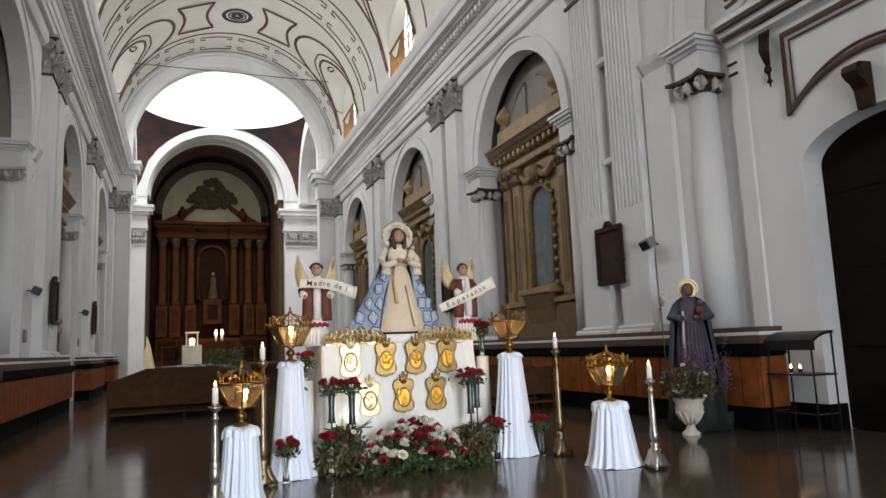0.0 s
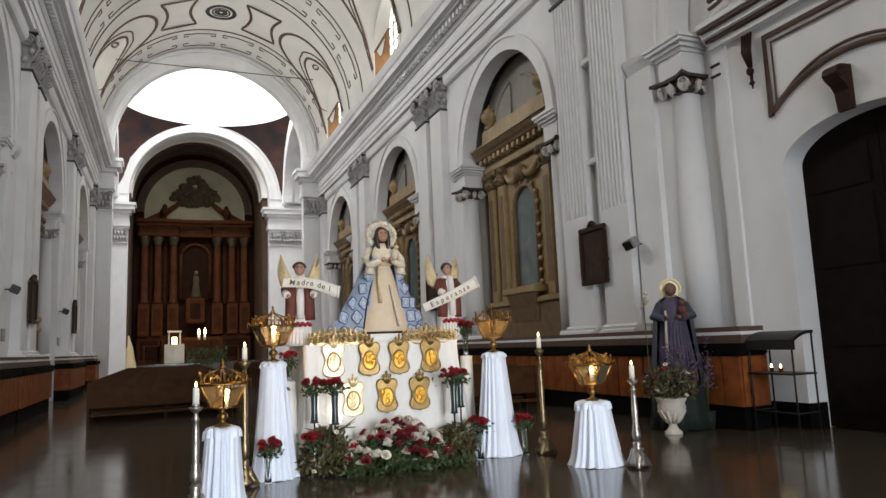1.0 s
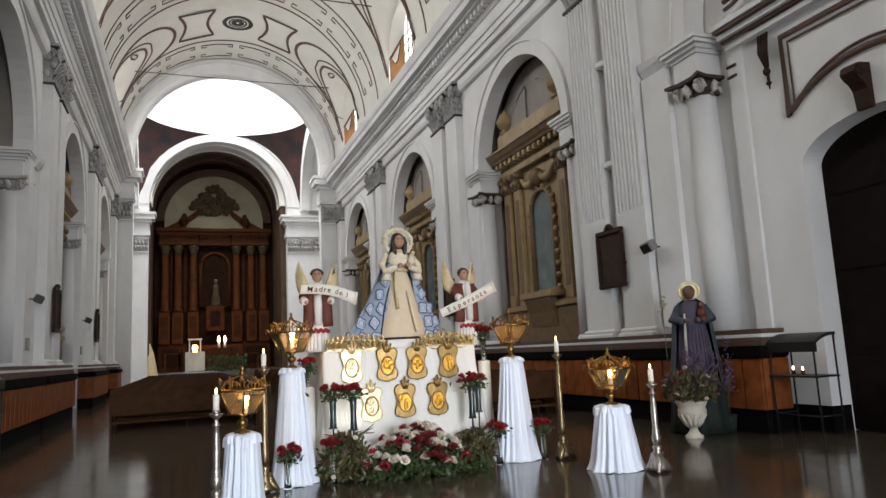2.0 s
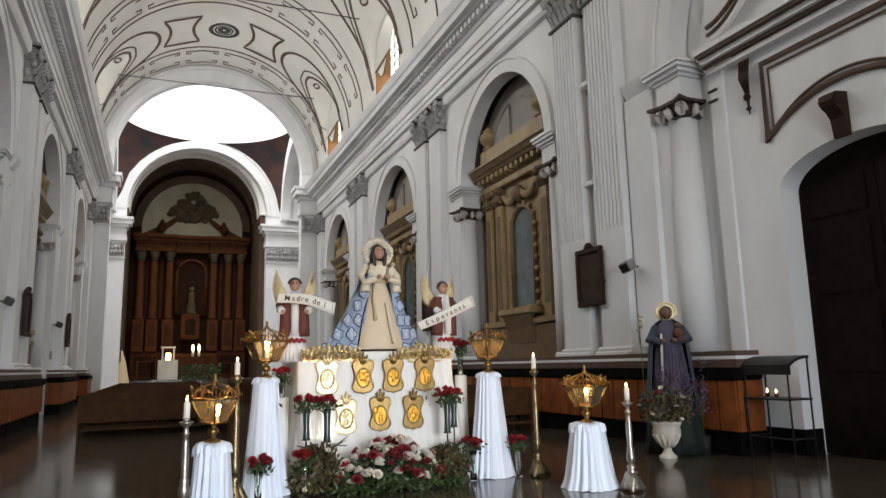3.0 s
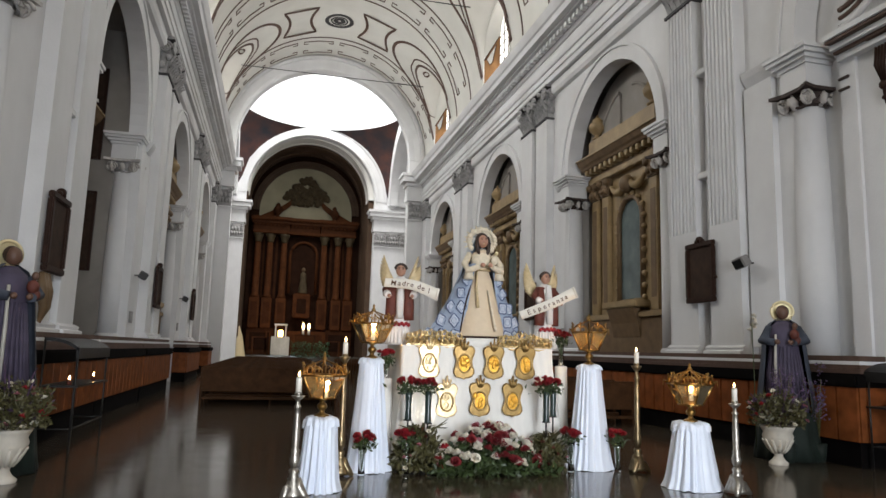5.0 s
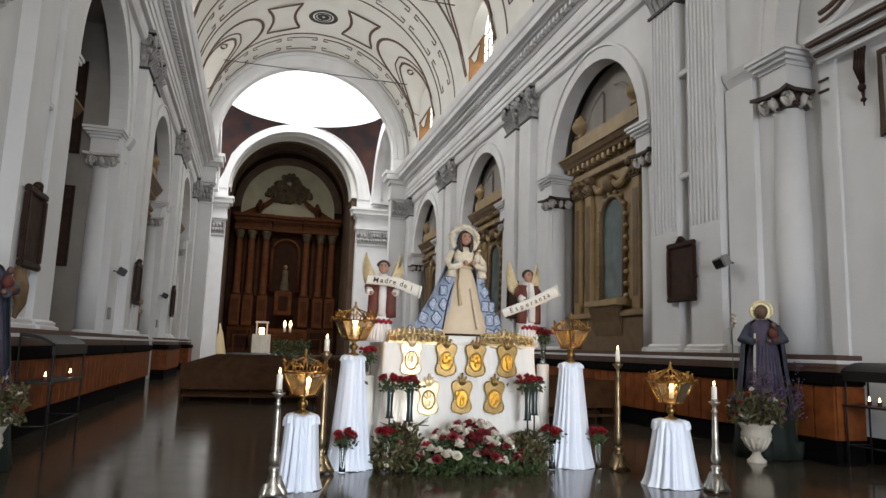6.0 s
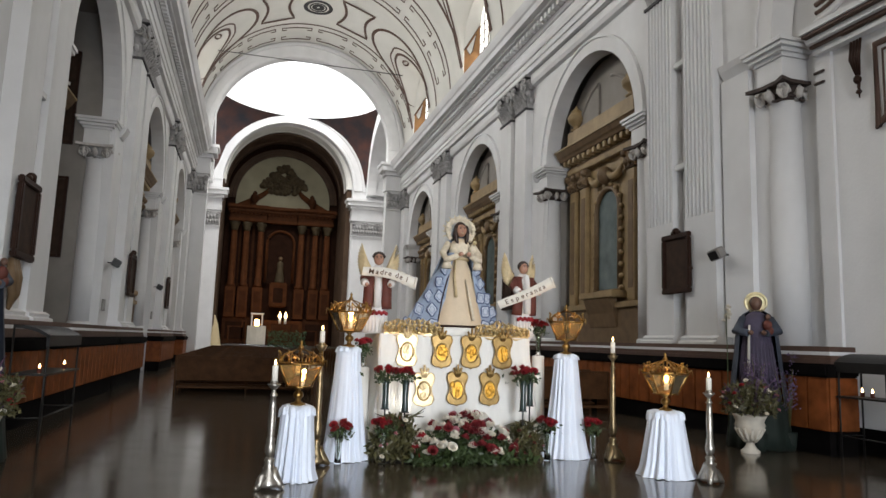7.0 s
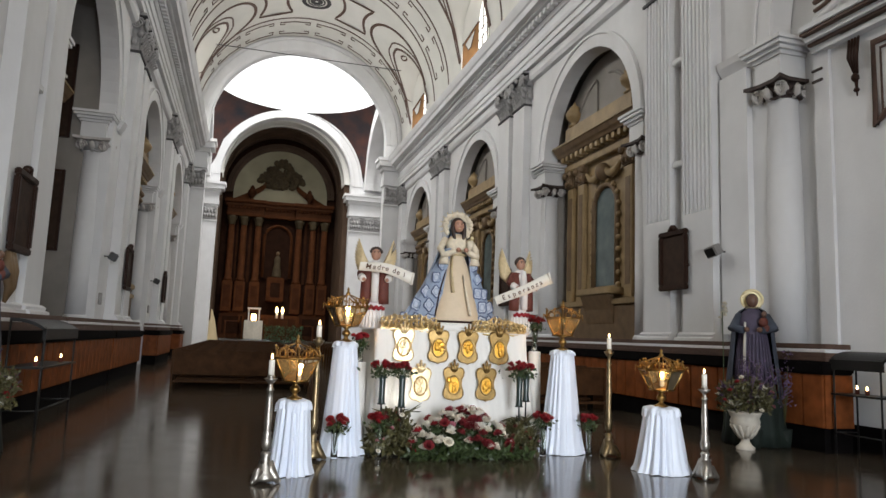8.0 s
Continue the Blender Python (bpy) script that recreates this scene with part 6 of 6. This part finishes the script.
def saint(x, y, base, rz):
    """Robed and haloed statue as one mesh; faces -y."""
    bm = bmesh.new()
    lathe([(.34, 0), (.33, .1), (.27, .6), (.22, 1.1), (.23, 1.32), (.20, 1.45), (.08, 1.55)], 32, bm, mi=0, wave=0, squash=.75)
    for i in range(13):
        a = radians(190 + 13 * i)
        tube([(.34 * math.cos(a), .26 * math.sin(a), .02), (.28 * math.cos(a), .22 * math.sin(a), .6), (.22 * math.cos(a), .17 * math.sin(a), 1.1)], [.035, .022, .01], 5, bm, 0)
    rows = []
    for r, z in ((.46, .0), (.42, .4), (.37, .8), (.34, 1.1), (.31, 1.32), (.22, 1.5), (.09, 1.58)):
        rows.append([bm.verts.new((r * math.cos(radians(-35 + 250 * i / 24)) * (1 + .03 * math.sin(i * 2)), .03 + r * .78 * math.sin(radians(-35 + 250 * i / 24)), z)) for i in range(25)])
    for a, b in zip(rows, rows[1:]):
        for i in range(24):
            f = bm.faces.new((a[i], a[i + 1], b[i + 1], b[i]))
            f.smooth, f.material_index = True, 1
    tube([(-.12, -.2, 1.3), (-.14, -.26, .8), (-.15, -.28, .1)], [.02, .024, .024], 6, bm, 5)
    for e in (-1, 1):
        tube([(e * .2, -.02, 1.42), (e * .31, -.1, 1.2), (e * .14, -.26, 1.16)], [.08, .095, .06], 9, bm, 1)
        ball(bm, (e * .10, -.29, 1.17), .045, 2, 8, 5)
    ball(bm, (0, -.03, 1.68), .095, 2, 12, 9, 1.25)
    ball(bm, (0, .02, 1.70), .105, 3, 12, 8, 1.1)
    tube([(.17 * math.cos(a), .10, 1.71 + .17 * math.sin(a)) for a in np.linspace(0, 2 * math.pi, 29)[:-1]], .026, 6, bm, 4, closed=True)
    extrude([(.17 * math.cos(a), 1.71 + .17 * math.sin(a)) for a in np.linspace(0, 2 * math.pi, 29)[:-1]], "y", .10, .115, bm, 4)
    for p, r, mi in (((.16, -.24, 1.30), .075, 6), ((.17, -.25, 1.44), .045, 2), ((.2, -.24, 1.20), .06, 6)):
        ball(bm, p, r, mi, 9, 7, 1.2)
    ob = mesh("saint_statue", bm, [HABIT, SLATE, DARKSKIN, HAIR, HALO, WHITEPL, CRIMSON], pose(x, y, base, 0, 0, rz) @ Matrix.Diagonal((1.02, .95, 1, 1)))
    tagged(ob, "robed saint statue in slate and violet with pale halo", "statue", "saint statues")
    p = thing("statue_pedestal", (x, y, 0), rz=rz, label="pedestal draped in dark green cloth under a saint", category="pedestal", group="saint pedestals")
    part("block", box(-.30, .30, -.28, .28, 0, base - .025, .02), FRAMEWOOD, p)
    dr = lathe([(.02, base - .004), (.40, base - .005), (.44, base - .03), (.46, .6), (.49, .3), (.53, .01)], 64, wave=.05, folds=11)
    part("drape", dr, DARKGREEN, p, "dark green cloth")


def urn_of_flowers(x, y, seed):
    t = thing("flower_urn", (x, y, 0), label="cream plaster urn with a mixed flower bouquet", category="urn", group="flower urns")
    part("urn", lathe([(.14, 0), (.15, .03), (.10, .07), (.065, .13), (.075, .19), (.13, .25), (.20, .34), (.235, .44), (.215, .50), (.245, .56), (.265, .60), (.23, .60), (.2, .5)], 32, cap=False), URN, t)
    for k in range(12):
        a = 2 * math.pi * k / 12
        part("gadroon", tube([(.09 * math.cos(a), .09 * math.sin(a), .18), (.145 * math.cos(a), .145 * math.sin(a), .26), (.225 * math.cos(a), .225 * math.sin(a), .39)], [.018, .03, .02], 6), URN, t)
    part("soil", lathe([(.20, .52), (.20, .55)], 20), FRAMEWOOD, t)
    rng = random.Random(seed)
    bm = bmesh.new()
    def where():
        a, q = rng.uniform(0, 6.28), rng.random() ** .4
        return (.42 * q * math.cos(a), .42 * q * math.sin(a), .62 + .62 * rng.random() * (1 - .4 * q))
    leaves(bm, rng, 1500, where, .075)
    part("foliage", bm, LEAFY, t)
    for k in range(46):
        p = where()
        b = bmesh.new()
        rose(b, (p[0] * 1.05, p[1] * 1.05, p[2]), rng.uniform(.026, .048), 0, rng)
        part("bloom", b, rng.choice((WHITEPETAL, RED, PURPLE, PINK, WHITEPETAL)), t)
    for k in range(14):
        p = where()
        part("sprig", tube([(p[0] * .4, p[1] * .4, .6), (p[0], p[1], p[2] + .1), (p[0] * 1.25, p[1] * 1.25, p[2] + .2)], [.004, .011, .007], 5), PURPLE, t)


def purple_spray(x, y, seed):
    t = thing("purple_flower_spray", (x, y, 0), label="loose spray of purple flowers in a dark pot", category="flowers", group="purple sprays by the saint")
    rng = random.Random(seed)
    part("pot", lathe([(.09, 0), (.11, .1), (.13, .3), (.12, .3), (.08, .05)], 16), DARKGREEN, t)
    for k in range(16):
        a, q = rng.uniform(0, 6.28), rng.random() ** .5
        top = (.26 * q * math.cos(a), .2 * q * math.sin(a), 1.15 + .6 * rng.random() - .25 * q)
        part("stem", tube([(0, 0, .25), (top[0] * .5, top[1] * .5, .8), top], .005, 4), LEAFY, t)
        b = bmesh.new()
        leaves(b, rng, 26, lambda: (top[0] + rng.gauss(0, .035), top[1] + rng.gauss(0, .035), top[2] - .3 * rng.random()), .05)
        part("bloom", b, VIOLET, t)


def lilies(x, y, z):
    t = thing("lily_spray", (x, y, 0), label="white lilies on a tall stem beside the saint", category="flowers")
    part("stem", tube([(0, 0, .0), (.01, 0, z * .6), (0, 0, z)], .008, 5), LEAF, t)
    rng = random.Random(6)
    for k in range(7):
        b = bmesh.new()
        rose(b, (rng.uniform(-.11, .11), rng.uniform(-.11, .11), z + rng.uniform(-.16, .14)), .05, 0, rng)
        part("bloom", b, WHITEPETAL, t)


def votive_rack(x, y0, y1, ztop, zs, s):
    t = thing("votive_rack", label="black iron votive candle rack with a curved hood", category="candle rack", group="votive racks")
    d = .45
    X = lambda o: x - s * o
    for yy in (y0, y1):
        for o in (0, d):
            part("leg", tube([(X(o), yy, 0), (X(o), yy, ztop - (.12 if o else 0))], .016, 6), IRON, t)
        part("cross_bar", tube([(X(0), yy, .35), (X(d), yy, .35)], .012, 6), IRON, t)
    part("shelf", box(X(-.02), X(d + .05), y0 - .03, y1 + .03, zs, zs + .03, .006), IRON, t)
    part("front_bar", tube([(X(d), y0, .35), (X(d), y1, .35)], .012, 6), IRON, t)
    n = 8
    hood = [(X(d * k / n + .02), ztop - .14 * (k / n) ** 2.5) for k in range(n + 1)]
    part("hood", extrude(hood + [(p[0], p[1] - .05) for p in reversed(hood)], "y", y0 - .06, y1 + .06), IRON, t)
    part("valance", box(X(d - .01), X(d + .03), y0 - .06, y1 + .06, ztop - .30, ztop - .14), IRON, t)
    return t


def votive(x, y, z):
    t = thing("votive_candle", (x, y, z), label="short lit votive candle on the rack", category="candle", group="votive candles")
    part("cup", lathe([(.03, 0), (.034, .05), (.034, .075), (.03, .075), (.03, .01)], 12), CRIMSON, t)
    part("wax", lathe([(.028, .012), (.028, .06)], 12), WAX, t)
    part("flame", lathe([(.004, .062), (.016, .085), (.012, .11), (.002, .14)], 10), FLAME, t)


saint(8.70, 10.36, .78, -38), urn_of_flowers(8.05, 9.80, 5), lilies(8.28, 10.62, 2.25)
saint(-3.18, 9.80, .98, 50), urn_of_flowers(-2.80, 9.15, 6)
for x, y, seed in ((8.35, 9.95, 61), (8.98, 9.98, 62)):
    purple_spray(x, y, seed)
votive_rack(9.70, 8.32, 9.18, 1.64, .94, 1)
votive_rack(-3.12, 11.3, 13.2, 1.66, .94, -1)
for p in ((9.42, 8.72, .97), (9.5, 8.98, .97), (-2.80, 11.51, .97), (-2.80, 12.96, .97)):
    votive(*p)


# ---- things on the walls ----
def station(s, y):
    t = thing("framed_picture", (AX + s * (FACE - .002), y, 3.55 if s > 0 else 3.42), rz=0 if s < 0 else 180, label="dark carved wooden frame with an aged dark picture", category="picture", group="framed pictures on the pilasters")
    for z0, z1, y0, y1 in ((-.68, -.56, -.52, .52), (.56, .68, -.52, .52), (-.56, .56, -.52, -.40), (-.56, .56, .40, .52)):
        part("frame_bar", box(.03, .13, y0, y1, z0, z1, .02), FRAMEWOOD, t)
    part("canvas", box(.035, .075, -.405, .405, -.565, .565), CANVAS, t)
    part("hanger", box(.0, .03, -.1, .1, .3, .5), FRAMEWOOD, t)
    c = bmesh.new()
    ball(c, (.08, 0, .74), .09, 0, 8, 6, .9)
    for e in (-1, 1):
        ball(c, (.08, e * .1, .70), .06, 0, 8, 5)
    part("crest", c, FRAMEWOOD, t)
    lug = bmesh.new()
    ball(lug, (.08, .54, -.15), .045, 0, 7, 5)
    part("lug", lug, FRAMEWOOD, t)


def speaker(s, y, z, m):
    t = thing("loudspeaker", (AX + s * (WALL - .002), y, z), rz=0 if s < 0 else 180, label="small wall-mounted loudspeaker on a bracket", category="loudspeaker", group="loudspeakers")
    part("bracket", tube([(0, 0, 0), (.14 if s < 0 else .3, 0, 0)], .02, 6), IRON, t)
    part("cabinet", box(-.12, .12, -.14, .14, -.11, .11, .02), m, t, m=pose(.24 if s < 0 else .42, 0, 0, 12, 25, 15))
    part("grille", box(.121, .128, -.11, .11, -.085, .085), IRON, t, m=pose(.24 if s < 0 else .42, 0, 0, 12, 25, 15))


for s in (1, -1):
    for y in PAIRS[1:]:
        station(s, y - (.05 if s > 0 or y > 20 else .66))
        if s > 0 or y > 20:
            speaker(s, y - (1.55 if s > 0 else 2.2), 3.6, GREYBOX if s > 0 else IRON)
    for y in PAIRS[2:]:
        q = thing("wall_plaque", (AX + s * (WALL - .002), y - 2.3, 2.35), rz=0 if s < 0 else 180, label="small grey stone plaque fixed to the white wall", category="plaque", group="wall plaques")
        part("slab", box(0, .04, -.2, .2, -.17, .17, .01), GREYBOX, q)
        part("face", box(.041, .046, -.15, .15, -.12, .12), STONE, q)
    for y in PAIRS[1:2]:
        for z in (5.75, 8.25):
            part("channel_moulding", box(AX + s * (WALL - .24), AX + s * (WALL - .002), y - .30, y + .16, z, z + .14, .02), PLASTER, WALLS[s])
q = thing("carved_drop", (AX - FACE + .002, YD - .95, 1.87), label="dark gilded carved drop ornament under a picture frame", category="ornament")
for k in range(3):
    part("leaf_scroll", tube([(.05, -.14 + .13 * k, .85), (.09, -.20 + .16 * k, .55), (.09, -.02 + .06 * k, .28), (.06, .02 * k - .1, 0)], [.05, .085, .075, .02], 8), OCHREDARK, q)
# floor lamp that lights the medallions, hidden among the flowers
sp = thing("floor_spotlight", (2.02, 9.66, 0), label="small black floor spotlight among the flowers", category="spotlight")
part("can", lathe([(.05, .30), (.06, .38), (.055, .40)], 14), IRON, sp)
part("stem", lathe([(.012, .01), (.012, .31)], 8), IRON, sp)
part("foot", lathe([(.07, 0), (.07, .012)], 14), IRON, sp)
sl = new("floor_spot", bpy.data.lights.new("floor_spot", "SPOT"))
sl.data.energy, sl.data.spot_size, sl.data.spot_blend, sl.data.shadow_soft_size, sl.data.color = 26, radians(75), .8, .05, (1, .95, .85)
sl.matrix_world = look((2.02, 9.60, .44), (2.55, 9.95, 1.2))
